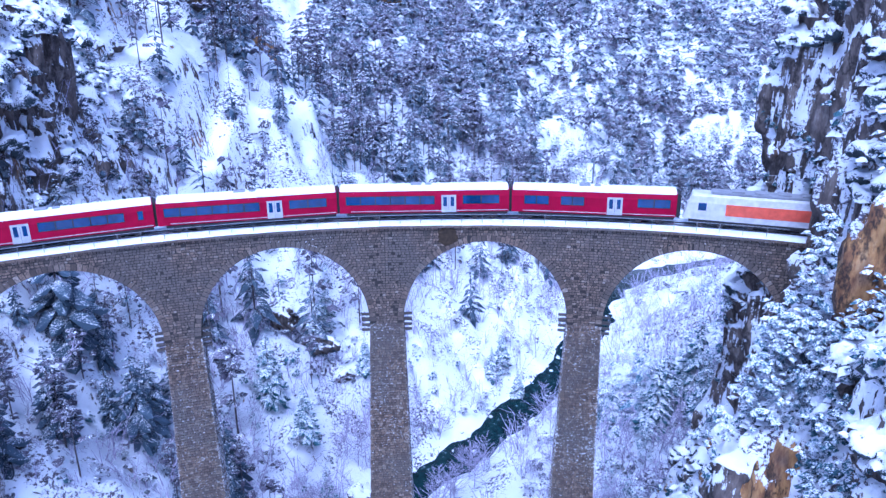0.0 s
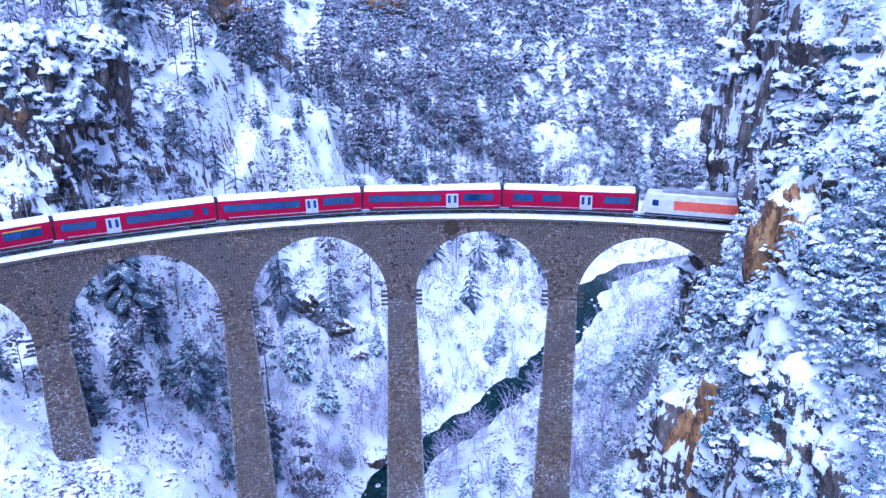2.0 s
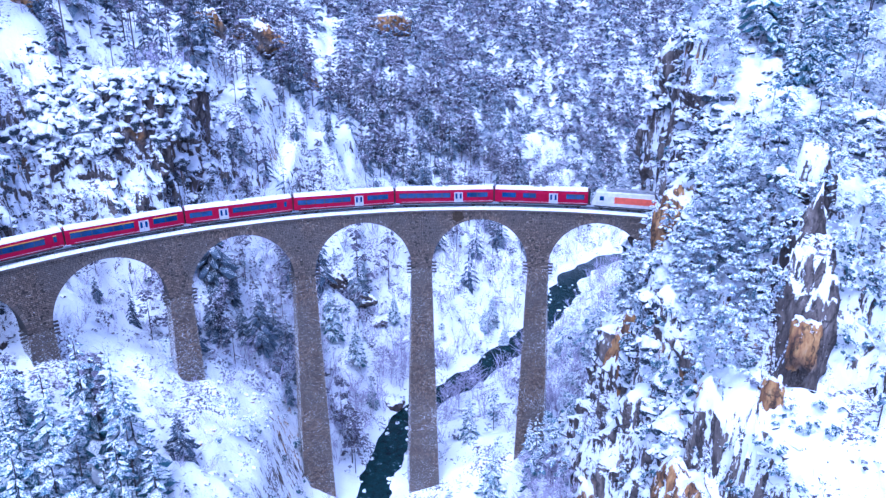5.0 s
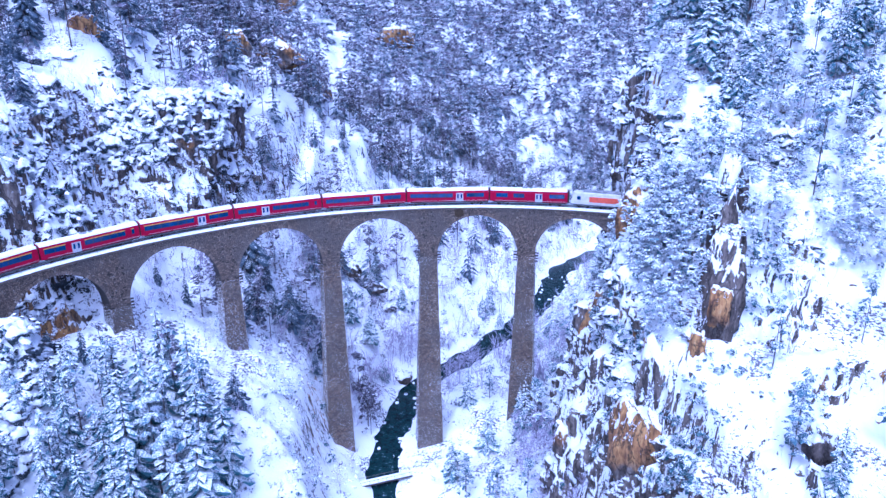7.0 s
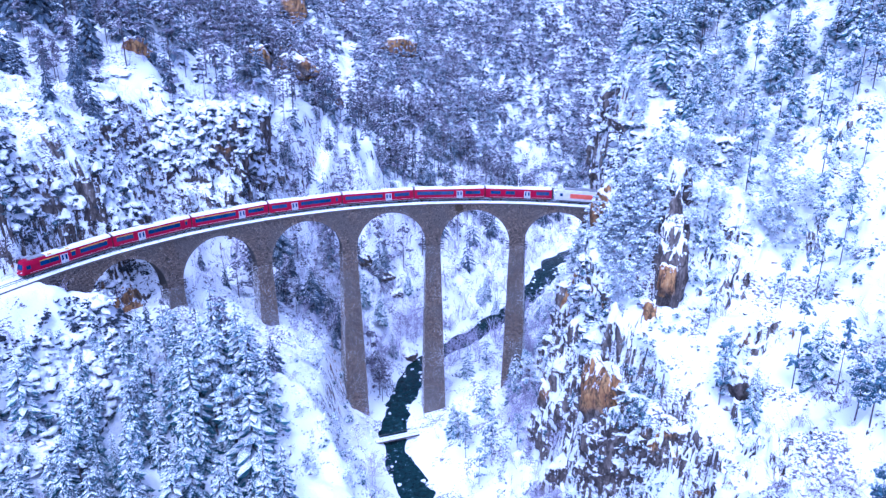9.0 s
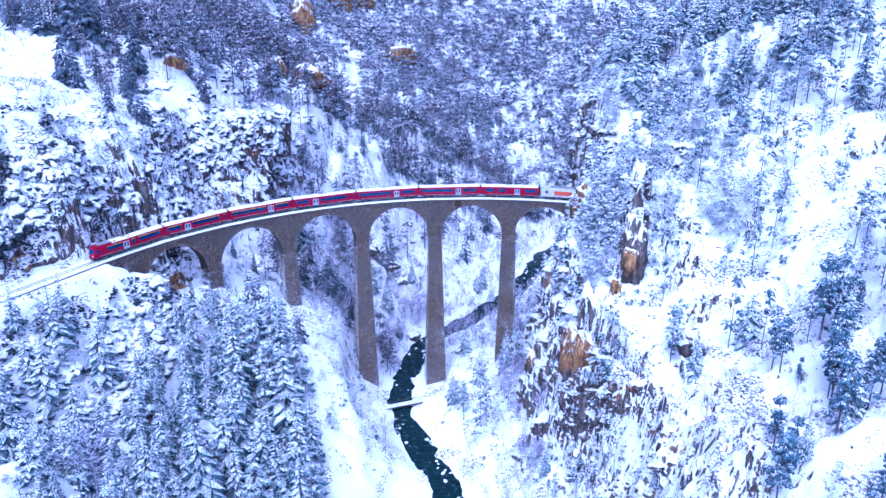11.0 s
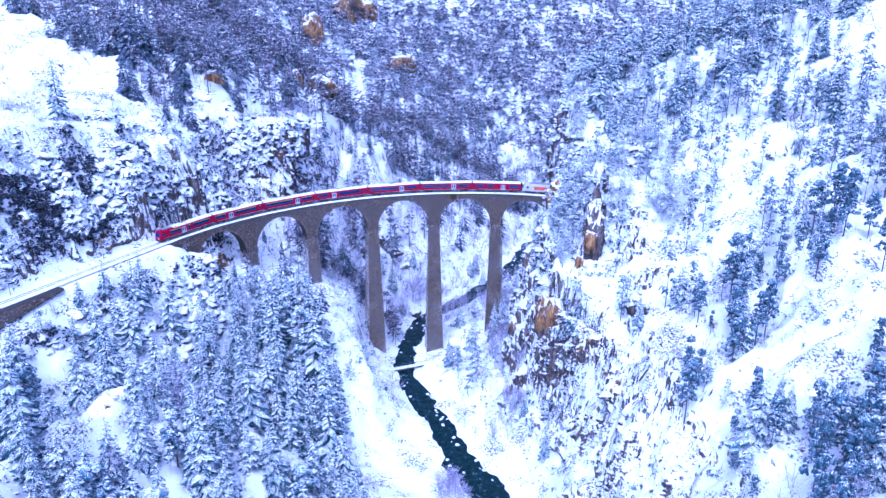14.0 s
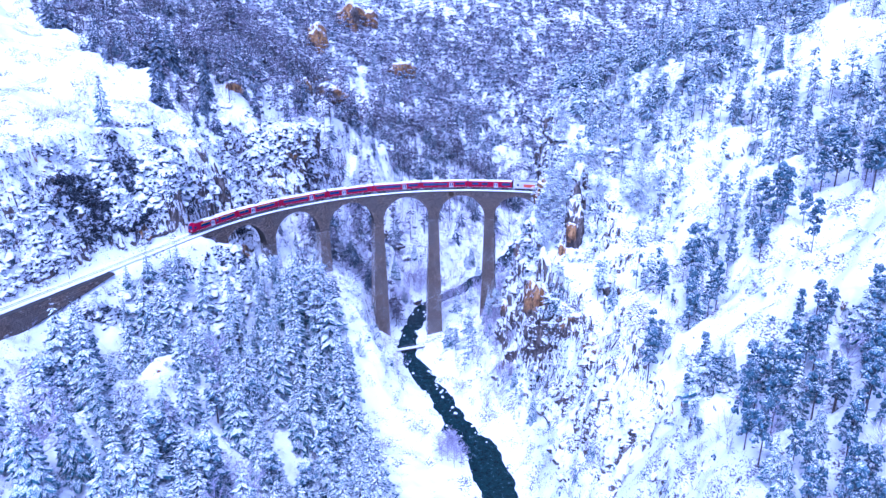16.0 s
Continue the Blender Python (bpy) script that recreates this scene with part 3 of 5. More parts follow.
def single_blocks(name, blocks, parent):
    for b in blocks:
        part_np(name, b, BLOCK_FACES, M_PIERBLOCK if name == "stone_block" else M_BLOCK, parent)


single = []
RING = 0.75
for k, arch in enumerate(arches):
    mid = (k - 3.5) * PITCH

    def place(u, z, out, mid=mid):
        return on_line(mid + u, -HALF + 0.06 - out, z)

    def limits(z):
        if z > SPRING + SPAN + RING:
            return [(-PITCH / 2, PITCH / 2)]
        u = math.sqrt(max((SPAN + RING) ** 2 - max(z - SPRING, 0) ** 2, 0))
        u = min(u, PITCH / 2 - 0.02)
        return [(-PITCH / 2, -u), (u, PITCH / 2)] if u < PITCH / 2 - 0.1 else []

    join_blocks("stonework", stone_course(place, SPRING - 0.3, TOP - 0.02, limits, 0.31), arch)
    # ring of wedge stones
    n = 58
    ring = []
    for j in range(n):
        a0, a1 = math.pi * j / n + 0.004, math.pi * (j + 1) / n - 0.004
        out = rng.uniform(0.0, 0.05)

        def wedge(o, g):
            return [place(r * math.cos(a), SPRING + r * math.sin(a), o) for r, a in
                    ((SPAN + g, a0), (SPAN + g, a1), (SPAN + RING - g, a1), (SPAN + RING - g, a0))]
        ring.append(wedge(-0.3, 0.0) + wedge(out, 0.03))
    single.append(("wedge_stone", ring, arch))

for i, pier in enumerate(piers):
    mid = (i - 3) * PITCH
    base = PIER_BASE[i]

    def front(u, z, out, mid=mid):
        return on_line(mid + u, -pier_half(z)[1] + 0.06 - out, z)

    def flank(s):
        def place(v, z, out, mid=mid):
            return on_line(mid + s * (pier_half(z)[0] - 0.06 + out), v * s, z)
        return place

    def wide(z):
        w = pier_half(z)[0]
        return [(-w, w)]

    def deep(z):
        d = pier_half(z)[1]
        return [(-d, d)]

    face = stone_course(front, base, SPRING - 0.3, wide, 0.33, 0.085)
    if i == 3:
        single.append(("stone_block", face[-300:], pier))
        face = face[:-300]
    join_blocks("stonework", face, pier, M_PIERSTONE)
    join_blocks("stonework", stone_course(flank(1), base, SPRING - 0.3, deep, 0.4, 0.075) + stone_course(flank(-1), base, SPRING - 0.3, deep, 0.4, 0.075), pier, M_FLANKSTONE)
    # putlog timbers left under the springing
    for s in (-1, 1):
        for j in range(5):
            z = SPRING - 0.2 - j * 0.62 + (2.6 if j > 2 else 0)
            bm = bmesh.new()
            w = 2.0
            x0, y0, b0 = line_at(mid + s * (w + 0.2), -HALF + 0.9)
            box(bm, -0.75, 0.75, -0.16, 0.16, -0.13, 0.13, 0.03)
            ob = part("putlog", bm, M_SLEEPER, pier, "dark timber left in the masonry")
            ob.matrix_basis = pose(x0, y0, z + SLOPE * mid, 0, 0, math.degrees(b0))


def build_stain(arch, phi, z, wide, tall):
    """A crust of dark seepage on the face of the spandrel."""
    g = np.random.default_rng(5)
    n, rings = 22, 4
    V, F = [on_line(phi, -HALF - 0.075, z)], []
    for k in range(1, rings + 1):
        for j in range(n):
            a = 2 * math.pi * j / n
            q = k / rings * (1 + (0.22 * g.uniform(-1, 1) if k > 1 else 0))
            V.append(on_line(phi + wide / 2 * q * math.cos(a), -HALF - (0.075 if k < rings else 0.0) - g.uniform(0, 0.04), z + tall / 2 * q * math.sin(a)))
    for j in range(n):
        i = (j + 1) % n
        F.append((0, 1 + j, 1 + i, 1 + i))
        for k in range(rings - 1):
            b = 1 + k * n
            F.append((b + j, b + n + j, b + n + i, b + i))
    tri = [(f[0], f[1], f[2]) for f in F] + [(f[0], f[2], f[3]) for f in F if f[3] != f[2]]
    part_np("seepage_crust", V, tri, M_CRUST, arch, "dark brown seepage crust on the masonry")


M_CRUST = plain("dark_seepage_crust", (0.06, 0.038, 0.018), 0.9, vary=0.6, scale=3.0)
build_stain(arches[4], 7.1, TOP - 1.35, 2.5, 2.1)


# western abutment
def build_abutment():
    V, F = [], []
    for phi in np.linspace(-3.5 * PITCH - PITCH / 2 + 0.0, -116, 10):
        low = TOP - 22 + 0.55 * max(-92 - phi, 0)
        for r, z in ((-HALF + 0.06, TOP), (-HALF - 0.3, low), (HALF + 0.3, low), (HALF - 0.06, TOP)):
            V.append(on_line(phi, r, z))
    for j in range(9):
        for c in range(4):
            a, b = 4 * j + c, 4 * j + (c + 1) % 4
            F.append((a, a + 4, b + 4, b))
    F += [(0, 1, 2, 3), (39, 38, 37, 36)]
    ab = part_np("abutment", V, F, M_MORTAR, viaduct)

    def place(u, z, out):
        k = (TOP - z) / 22 * 0.36
        return on_line(-92 - u, -HALF + 0.06 - k - out, z)
    join_blocks("stonework", stone_course(place, TOP - 18, TOP - 0.02, lambda z: [(0.0, 24.0)], 0.42), ab)


build_abutment()


def sweep(phis, profile, close=True):
    """A band with the given section (r, z) along the line."""
    V, F = [], []
    n = len(profile)
    for phi in phis:
        V += [on_line(phi, r, z) for r, z in profile]
    for j in range(len(phis) - 1):
        for c in range(n if close else n - 1):
            a, b = n * j + c, n * j + (c + 1) % n
            F.append((a, b, b + n, a + n))
    return V, F


ALONG = list(np.arange(-260, 56.1, 2.0))
ON_BRIDGE = list(np.arange(-116, 56.1, 2.0))
V, F = sweep(ON_BRIDGE, [(-HALF - 0.18, TOP - 0.28), (HALF + 0.18, TOP - 0.28), (HALF + 0.18, TOP), (-HALF - 0.18, TOP)])
part_np("coping", V, F, M_STONE, viaduct, "projecting stone coping")
# snow lying on the deck, rounded over the edges
V, F = sweep(ALONG, [(-HALF - 0.2, TOP + 0.02), (-HALF - 0.12, TOP + 0.2), (-HALF + 0.3, TOP + 0.27), (-1.1, TOP + 0.26), (-0.62, TOP + 0.22), (-0.4, TOP + 0.17),
                     (0.4, TOP + 0.17), (0.62, TOP + 0.22), (1.1, TOP + 0.26), (HALF - 0.3, TOP + 0.27), (HALF + 0.12, TOP + 0.2), (HALF + 0.2, TOP + 0.02)], False)
V = np.array(V)
V[:, 2] += 0.03 * fbm(V[:, 0] / 0.8, V[:, 1] / 0.8, seed=51, octaves=2)
deck = new("trackbed", mesh_np("trackbed", V, F, M_SNOW, True))
tagged(deck, "snow-covered trackbed on the viaduct", "trackbed", kind="structure")

track = tagged(new("railway_track"), "narrow-gauge railway track half buried in snow", "railway track")
for s in (-0.5, 0.5):
    V, F = sweep(ALONG, [(s - 0.04, TOP + 0.16), (s + 0.04, TOP + 0.16), (s + 0.04, TOP + 0.31), (s - 0.04, TOP + 0.31)])
    part_np("rail", V, F, M_RAIL, track, "dark steel rail")


def build_fence(r, a, b):
    fence = tagged(new("guard_rail"), "thin galvanised guard rail along the viaduct edge", "guard rail", "guard rails of the viaduct")
    bm = bmesh.new()
    rod(bm, (0, 0, 0), (0, 0, 1.12), 0.035, 0.03, 6)
    first = part("post", bm, M_STEEL, fence)
    phis = np.arange(a, b, 2.3)
    for k, phi in enumerate(phis):
        ob = first if k == 0 else first.copy()
        if k:
            scene.collection.objects.link(ob)
        ob.matrix_basis = Matrix.Translation(on_line(phi, r, TOP + 0.1))
    for z in (0.55, 1.1):
        V, F = sweep(list(np.arange(a, b + 1, 1.5)), [(r - 0.02, TOP + 0.1 + z), (r + 0.02, TOP + 0.1 + z), (r + 0.02, TOP + 0.15 + z), (r - 0.02, TOP + 0.15 + z)])
        part_np("handrail", V, F, M_STEEL, fence)


build_fence(-HALF - 0.05, -104, 43)
build_fence(HALF + 0.05, -104, 43)


def build_retaining_wall():
    V, F = [], []
    phis = np.linspace(-136, -196, 31)
    for phi in phis:
        low = TOP - 0.6 - 6.2 * min(1.0, (-136 - phi) / 34)
        for r, z in ((-4.5, TOP - 0.02), (-4.5 - 0.077 * (TOP - low), low), (-1.5, low), (-1.5, TOP - 0.02)):
            V.append(on_line(phi, r, z))
    for j in range(len(phis) - 1):
        for c in range(4):
            a, b = 4 * j + c, 4 * j + (c + 1) % 4
            F.append((a, a + 4, b + 4, b))
    wall = new("retaining_wall", mesh_np("retaining_wall", V, F, M_MORTAR))
    tagged(wall, "dark stone retaining wall below the railway", "retaining wall", kind="structure")

    def place(u, z, out):
        return on_line(-136 - u, -4.5 - 0.5 * (TOP - z) / 6.5 - out, z)
    join_blocks("stonework", stone_course(place, TOP - 6.0, TOP - 0.08, lambda z: [(min(34 * max(TOP - z - 0.4, 0) / 6.2, 58), 60.0)], 0.5), wall)


build_retaining_wall()


def build_portal():
    """Mouth of the tunnel: two jambs and a lintel of dark stone set against the cliff."""
    portal = tagged(new("tunnel_portal"), "dark stone tunnel mouth in the cliff at the viaduct's end", "tunnel portal")
    a, b = 44.7, 46.6

    def solid(name, r0, r1, z0, z1, label=""):
        V = [on_line(p, r, z) for p in (a, b) for r, z in ((r0, z0), (r1, z0), (r1, z1), (r0, z1))]
        F = [(0, 1, 2, 3), (7, 6, 5, 4), (0, 4, 5, 1), (1, 5, 6, 2), (2, 6, 7, 3), (3, 7, 4, 0)]
        return part_np(name, V, F, M_MORTAR, portal, label)

    def front(u, z, out):
        return on_line(a - out, u, z)

    def side(u, z, out):
        return on_line(u, -3.5 - out, z)

    for r0, r1 in ((-3.5, -2.45), (2.45, 3.5)):
        jamb = solid("jamb", r0, r1, TOP - 9, TOP + 5.4)
        blocks = stone_course(front, TOP - 9, TOP + 5.4, lambda z: [(r0, r1)], 0.5, 0.12)
        if r0 < 0:
            blocks += stone_course(side, TOP - 9, TOP + 5.4, lambda z: [(a, b)], 0.5, 0.12)
        join_blocks("stonework", blocks, jamb)
    lintel = solid("lintel", -3.5, 3.5, TOP + 5.4, TOP + 6.6)
    join_blocks("stonework", stone_course(front, TOP + 5.4, TOP + 6.6, lambda z: [(-3.5, 3.5)], 0.6, 0.1), lintel)
    # thin black slab: the tunnel's inner darkness is painted, no depth behind
    V = [on_line(p, r, z) for p in (46.0, 46.15) for r, z in ((-2.45, TOP - 1), (2.45, TOP - 1), (2.45, TOP + 5.4), (-2.45, TOP + 5.4))]
    part_np("bore_shade", V, [(0, 1, 2, 3), (7, 6, 5, 4), (0, 4, 5, 1), (1, 5, 6, 2), (2, 6, 7, 3), (3, 7, 4, 0)], M_TUNNELDARK, portal, "thin black panel standing in for the shade inside the tunnel")


# near-black colour for the shade in the tunnel mouth
M_TUNNELDARK = plain("tunnel_dark", (0.012, 0.011, 0.012), 0.95)
build_portal()

# ---- the train ----
RAILTOP = TOP + 0.31
M_RED = plain("red_coach_paint", (0.31, 0.0, 0.032), 0.5, vary=0.18, scale=0.8)
M_RED.node_tree.nodes["Principled BSDF"].inputs["Specular IOR Level"].default_value = 0.1
M_ROOFSNOW = snow_material("roof_snow")
# the blue is the sky's reflection painted into the pane colour
M_GLASS = plain("sky_tinted_window_glass", (0.012, 0.05, 0.17), 0.08, vary=0.5, scale=0.7)
M_YELLOW = plain("yellow_class_stripe", (0.75, 0.42, 0.03), 0.5)
M_DOOR = plain("silver_grey_door", (0.5, 0.5, 0.53), 0.4)
M_UNDER = plain("sooty_underframe", (0.035, 0.032, 0.032), 0.7)
M_RUBBER = plain("black_rubber", (0.02, 0.02, 0.022), 0.75)
M_WHITE = plain("white_locomotive_paint", (0.62, 0.6, 0.6), 0.35)
M_ORANGE = plain("orange_red_lettering", (0.75, 0.12, 0.06), 0.4)
M_ROOFGREY = plain("grey_roof", (0.3, 0.3, 0.32), 0.6)
M_LAMP = plain("lamp_glass", (0.7, 0.7, 0.68), 0.1)
BODY = [(-1.33, 0.95), (-1.34, 1.6), (-1.32, 2.75), (-1.18, 3.42), (-0.9, 3.62), (0.9, 3.62), (1.18, 3.42), (1.32, 2.75), (1.34, 1.6), (1.33, 0.95)]
CAP = [(-1.22, 3.38), (-1.2, 3.5), (-0.98, 3.72), (-0.45, 3.84), (0.45, 3.84), (0.98, 3.72), (1.2, 3.5), (1.22, 3.38)]


def hull(bm, section, stations_, ends=True):
    """Skins a section (y, z) over stations (x, scale of the top's height, narrowing)."""
    rings = []
    for x, low, narrow in stations_:
        rings.append([bm.verts.new((x + (low * (z - 0.95) if low else 0), y * narrow, z)) for y, z in section])
    for a, b in zip(rings[:-1], rings[1:]):
        for k in range(len(section)):
            j = (k + 1) % len(section)
            bm.faces.new((a[k], a[j], b[j], b[k]))
    if ends:
        bm.faces.new(rings[0][::-1])
        bm.faces.new(rings[-1])
    bmesh.ops.recalc_face_normals(bm, faces=bm.faces)


def side_panel(bm, x0, x1, z0, z1, s, proud=0.02):
    """A thin panel lying on the side of a coach."""
    box(bm, x0, x1, s * 1.30 if s > 0 else s * (1.345 + proud), s * (1.345 + proud) if s > 0 else s * 1.30, z0, z1, 0.0)


def bogie(car, x):
    bm = bmesh.new()
    for s in (-1, 1):
        box(bm, x - 1.5, x + 1.5, s * 0.78 - 0.09, s * 0.78 + 0.09, 0.35, 0.62, 0.04)
    box(bm, x - 0.35, x + 0.35, -0.85, 0.85, 0.4, 0.75, 0.04)
    b = part("bogie", bm, M_UNDER, car)
    for dx in (-1.0, 1.0):
        for s in (-1, 1):
            w = bmesh.new()
            rod(w, (x + dx, s * 0.47, 0.37), (x + dx, s * 0.6, 0.37), 0.37, 0.37, 14)
            part("wheel", w, M_RAIL, b)


def window_band(car, x0, x1, s, stripe, panes):
    bm = bmesh.new()
    side_panel(bm, x0, x1, 1.88, 2.86, s, 0.012)
    frame_ = part("window_band", bm, M_RUBBER, car)
    w = (x1 - x0) / panes
    for k in range(panes):
        bm = bmesh.new()
        side_panel(bm, x0 + k * w + 0.06, x0 + (k + 1) * w - 0.06, 1.93, 2.80, s, 0.022)
        part("pane", bm, M_GLASS, frame_)
    if stripe:
        bm = bmesh.new()
        side_panel(bm, x0, x1, 2.87, 2.99, s, 0.014)
        part("class_stripe", bm, M_YELLOW, car)


def coach_door(car, x, s):
    bm = bmesh.new()
    side_panel(bm, x - 0.8, x + 0.8, 0.98, 2.9, s, 0.015)
    d = part("door", bm, M_DOOR, car, "silver-grey double door")
    for k in (-0.4, 0.4):
        bm = bmesh.new()
        side_panel(bm, x + k - 0.2, x + k + 0.2, 1.65, 2.7, s, 0.026)
        part("door_window", bm, M_GLASS, d)
    bm = bmesh.new()
    side_panel(bm, x - 0.012, x + 0.012, 1.0, 2.92, s, 0.024)
    part("door_seam", bm, M_RUBBER, d)


def coach(length, head, stripe, layout, label):
    car = tagged(new("railway_coach"), label, "train car", "cars of the train")
    h = length / 2
    front = -h + (0.0 if head else 0.25)
    bm = bmesh.new()
    st = [(front, 0, 1), (h - 0.25, 0, 1)]
    if head:
        st = [(-h, 0.30, 0.80), (-h + 0.35, 0.27, 0.93), (-h + 1.2, 0.16, 1.0), (-h + 2.4, 0, 1), (h - 0.25, 0, 1)]
    hull(bm, BODY, st)
    bmesh.ops.bevel(bm, geom=[e for e in bm.edges if len(e.link_faces) == 2 and e.calc_face_angle(0) > 0.9], offset=0.05, segments=2, affect="EDGES")
    part("body", bm, M_RED, car)
    bm = bmesh.new()
    r0 = -h + (5.2 if head else 0.35)
    hull(bm, CAP, [(r0, 0, 0.97), (r0 + 0.2, 0, 1), (h - 0.5, 0, 1), (h - 0.35, 0, 0.97)])
    part("roof", bm, M_ROOFSNOW, car, "white snow-dusted roof")
    bm = bmesh.new()
    box(bm, -h + 1.0, h - 0.4, -1.18, 1.18, 0.62, 0.95, 0.05)
    part("underframe", bm, M_UNDER, car)
    for x in (-h + 3.2, h - 3.0):
        bogie(car, x)
    for s in (-1, 1):
        for kind, a, b, n in layout:
            if kind == "w":
                window_band(car, a * length - h, b * length - h, s, stripe, n)
            else:
                coach_door(car, a * length - h, s)
        bm = bmesh.new()
        side_panel(bm, -h + 1.5, h - 0.4, 1.12, 1.19, s, 0.008)
        part("white_line", bm, M_DOOR, car)
    bm = bmesh.new()
    box(bm, h - 0.35, h + 0.2, -1.05, 1.05, 0.9, 3.5, 0.08)
    part("gangway_bellows", bm, M_RUBBER, car)
    bm = bmesh.new()
    box(bm, -1.5, -0.3, -0.45, 0.45, 3.78, 4.0, 0.06)
    box(bm, 0.1, 0.8, -0.35, 0.35, 3.78, 3.95, 0.06)
    part("roof_vent", bm, M_ROOFGREY, car)
    if head:
        # cab front
        bm = bmesh.new()
        for s in (-1, 1):
            side_panel(bm, -h + 0.95, -h + 1.85, 1.95, 2.75, s, 0.012)
        part("cab_side_window", bm, M_GLASS, car)
        bm = bmesh.new()
        vs = [bm.verts.new(p) for p in ((-h + 0.20, -0.85, 1.9), (-h + 0.20, 0.85, 1.9), (-h + 0.52, 0.80, 2.95), (-h + 0.52, -0.80, 2.95),
                                        (-h + 0.34, -0.85, 1.9), (-h + 0.34, 0.85, 1.9), (-h + 0.66, 0.80, 2.95), (-h + 0.66, -0.80, 2.95))]
        for f in ((0, 1, 2, 3), (7, 6, 5, 4), (0, 4, 5, 1), (2, 6, 7, 3), (1, 5, 6, 2), (0, 3, 7, 4)):
            bm.faces.new([vs[k] for k in f])
        part("windscreen", bm, M_GLASS, car)
        for y in (-0.75, 0.75):
            bm = bmesh.new()
            rod(bm, (-h - 0.06, y, 1.45), (-h + 0.15, y, 1.45), 0.13, 0.13, 12)
            part("headlight", bm, M_LAMP, car)
        bm = bmesh.new()
        box(bm, -h + 0.1, -h + 0.9, -0.95, 0.95, 0.45, 0.9, 0.08)
        part("snow_plough", bm, M_UNDER, car)
        bm = bmesh.new()
        for k in range(4):
            box(bm, -h + 1.9 + k * 0.85, -h + 2.6 + k * 0.85, -0.8, 0.8, 3.62, 3.82, 0.05)
        box(bm, -h + 1.6, -h + 5.1, -1.0, -0.9, 3.66, 3.76, 0.0)
        box(bm, -h + 1.6, -h + 5.1, 0.9, 1.0, 3.66, 3.76, 0.0)
        part("roof_equipment", bm, M_ROOFGREY, car)
        for x in (-h + 5.6, -h + 9.4):
            bm = bmesh.new()
            box(bm, x, x + 0.8, -1.18, -0.6, 3.55, 3.8, 0.04)
            part("yellow_roof_mark", bm, M_YELLOW, car)
    return car


def set_on_line(ob, mid, length):
    """Stands a car with its two ends on the line."""
    a, b = Vector(on_line(mid - length * 0.36, 0, RAILTOP)), Vector(on_line(mid + length * 0.36, 0, RAILTOP))
    d = b - a
    ob.matrix_basis = pose(*((a + b) / 2), 0, -math.degrees(math.atan2(d.z, d.to_2d().length)), math.degrees(math.atan2(d.y, d.x)))


HEAD = [("w", 0.185, 0.385, 2), ("d", 0.44, 0, 0), ("w", 0.515, 0.565, 1), ("w", 0.615, 0.93, 3)]
LEFT = [("w", 0.05, 0.25, 2), ("d", 0.35, 0, 0), ("w", 0.43, 0.84, 5), ("w", 0.905, 0.935, 1)]
RIGHT = [("w", 0.05, 0.56, 6), ("d", 0.64, 0, 0), ("w", 0.72, 0.93, 2)]
PUSH = [("w", 0.09, 0.24, 2), ("w", 0.31, 0.45, 2), ("d", 0.63, 0, 0), ("w", 0.76, 0.95, 2)]
ends = [-101.6, -81.6, -62.8, -43.5, -24.2, -5.0, 14.1, 32.0]
plans = [(True, True, HEAD, "red control coach with a sloping cab front and a white roof"), (False, True, LEFT, "red passenger coach with a yellow stripe over the windows"),
         (False, True, RIGHT, "red passenger coach with a yellow stripe over the windows"), (False, False, LEFT, "red passenger coach with dark blue windows"),
         (False, False, RIGHT, "red passenger coach with dark blue windows"), (False, False, RIGHT, "red passenger coach with dark blue windows"),
         (False, False, PUSH, "red passenger coach with paired windows behind the locomotive")]
for k, (head, stripe, layout, label) in enumerate(plans):
    n = ends[k + 1] - ends[k]
    set_on_line(coach(n, head, stripe, layout, label), (ends[k] + ends[k + 1]) / 2, n)


def locomotive():
    n, h = 15.6, 7.8
    eng = tagged(new("locomotive"), "white electric locomotive with an orange-red side panel", "locomotive")
    bm = bmesh.new()
    hull(bm, BODY, [(-h, 0.28, 0.86), (-h + 0.5, 0.22, 0.96), (-h + 1.6, 0, 1), (h - 1.6, 0, 1), (h - 0.5, -0.22, 0.96), (h, -0.28, 0.86)])
    part("body", bm, M_WHITE, eng)
    bm = bmesh.new()
    box(bm, -h + 0.6, h - 0.6, -1.2, 1.2, 0.55, 0.95, 0.05)
    part("underframe", bm, M_UNDER, eng)
    for x in (-5.0, 0.0, 5.0):
        bogie(eng, x)
    for s in (-1, 1):
        bm = bmesh.new()
        side_panel(bm, -3.6, 6.2, 1.55, 2.75, s, 0.012)
        part("side_panel", bm, M_ORANGE, eng, "orange-red painted side panel")
        bm = bmesh.new()
        side_panel(bm, -h + 1.5, -h + 2.3, 1.95, 2.75, s, 0.014)
        part("cab_window", bm, M_GLASS, eng)
    bm = bmesh.new()
    box(bm, -h + 2.6, h - 2.6, -0.95, 0.95, 3.62, 3.86, 0.08)
    for x in (-3.2, -1.0, 1.2, 3.4):
        box(bm, x, x + 1.3, -0.7, 0.7, 3.86, 4.02, 0.05)
    part("roof_equipment", bm, M_ROOFGREY, eng)
    bm = bmesh.new()
    for s in (-0.45, 0.45):
        rod(bm, (-3.5, s, 4.0), (-4.6, s * 0.8, 4.65), 0.03)
        rod(bm, (-4.6, s * 0.8, 4.65), (-3.5, s * 0.6, 5.3), 0.025)
    rod(bm, (-3.5, -0.7, 5.3), (-3.5, 0.7, 5.3), 0.04)
    part("pantograph", bm, M_STEEL, eng)
    return eng


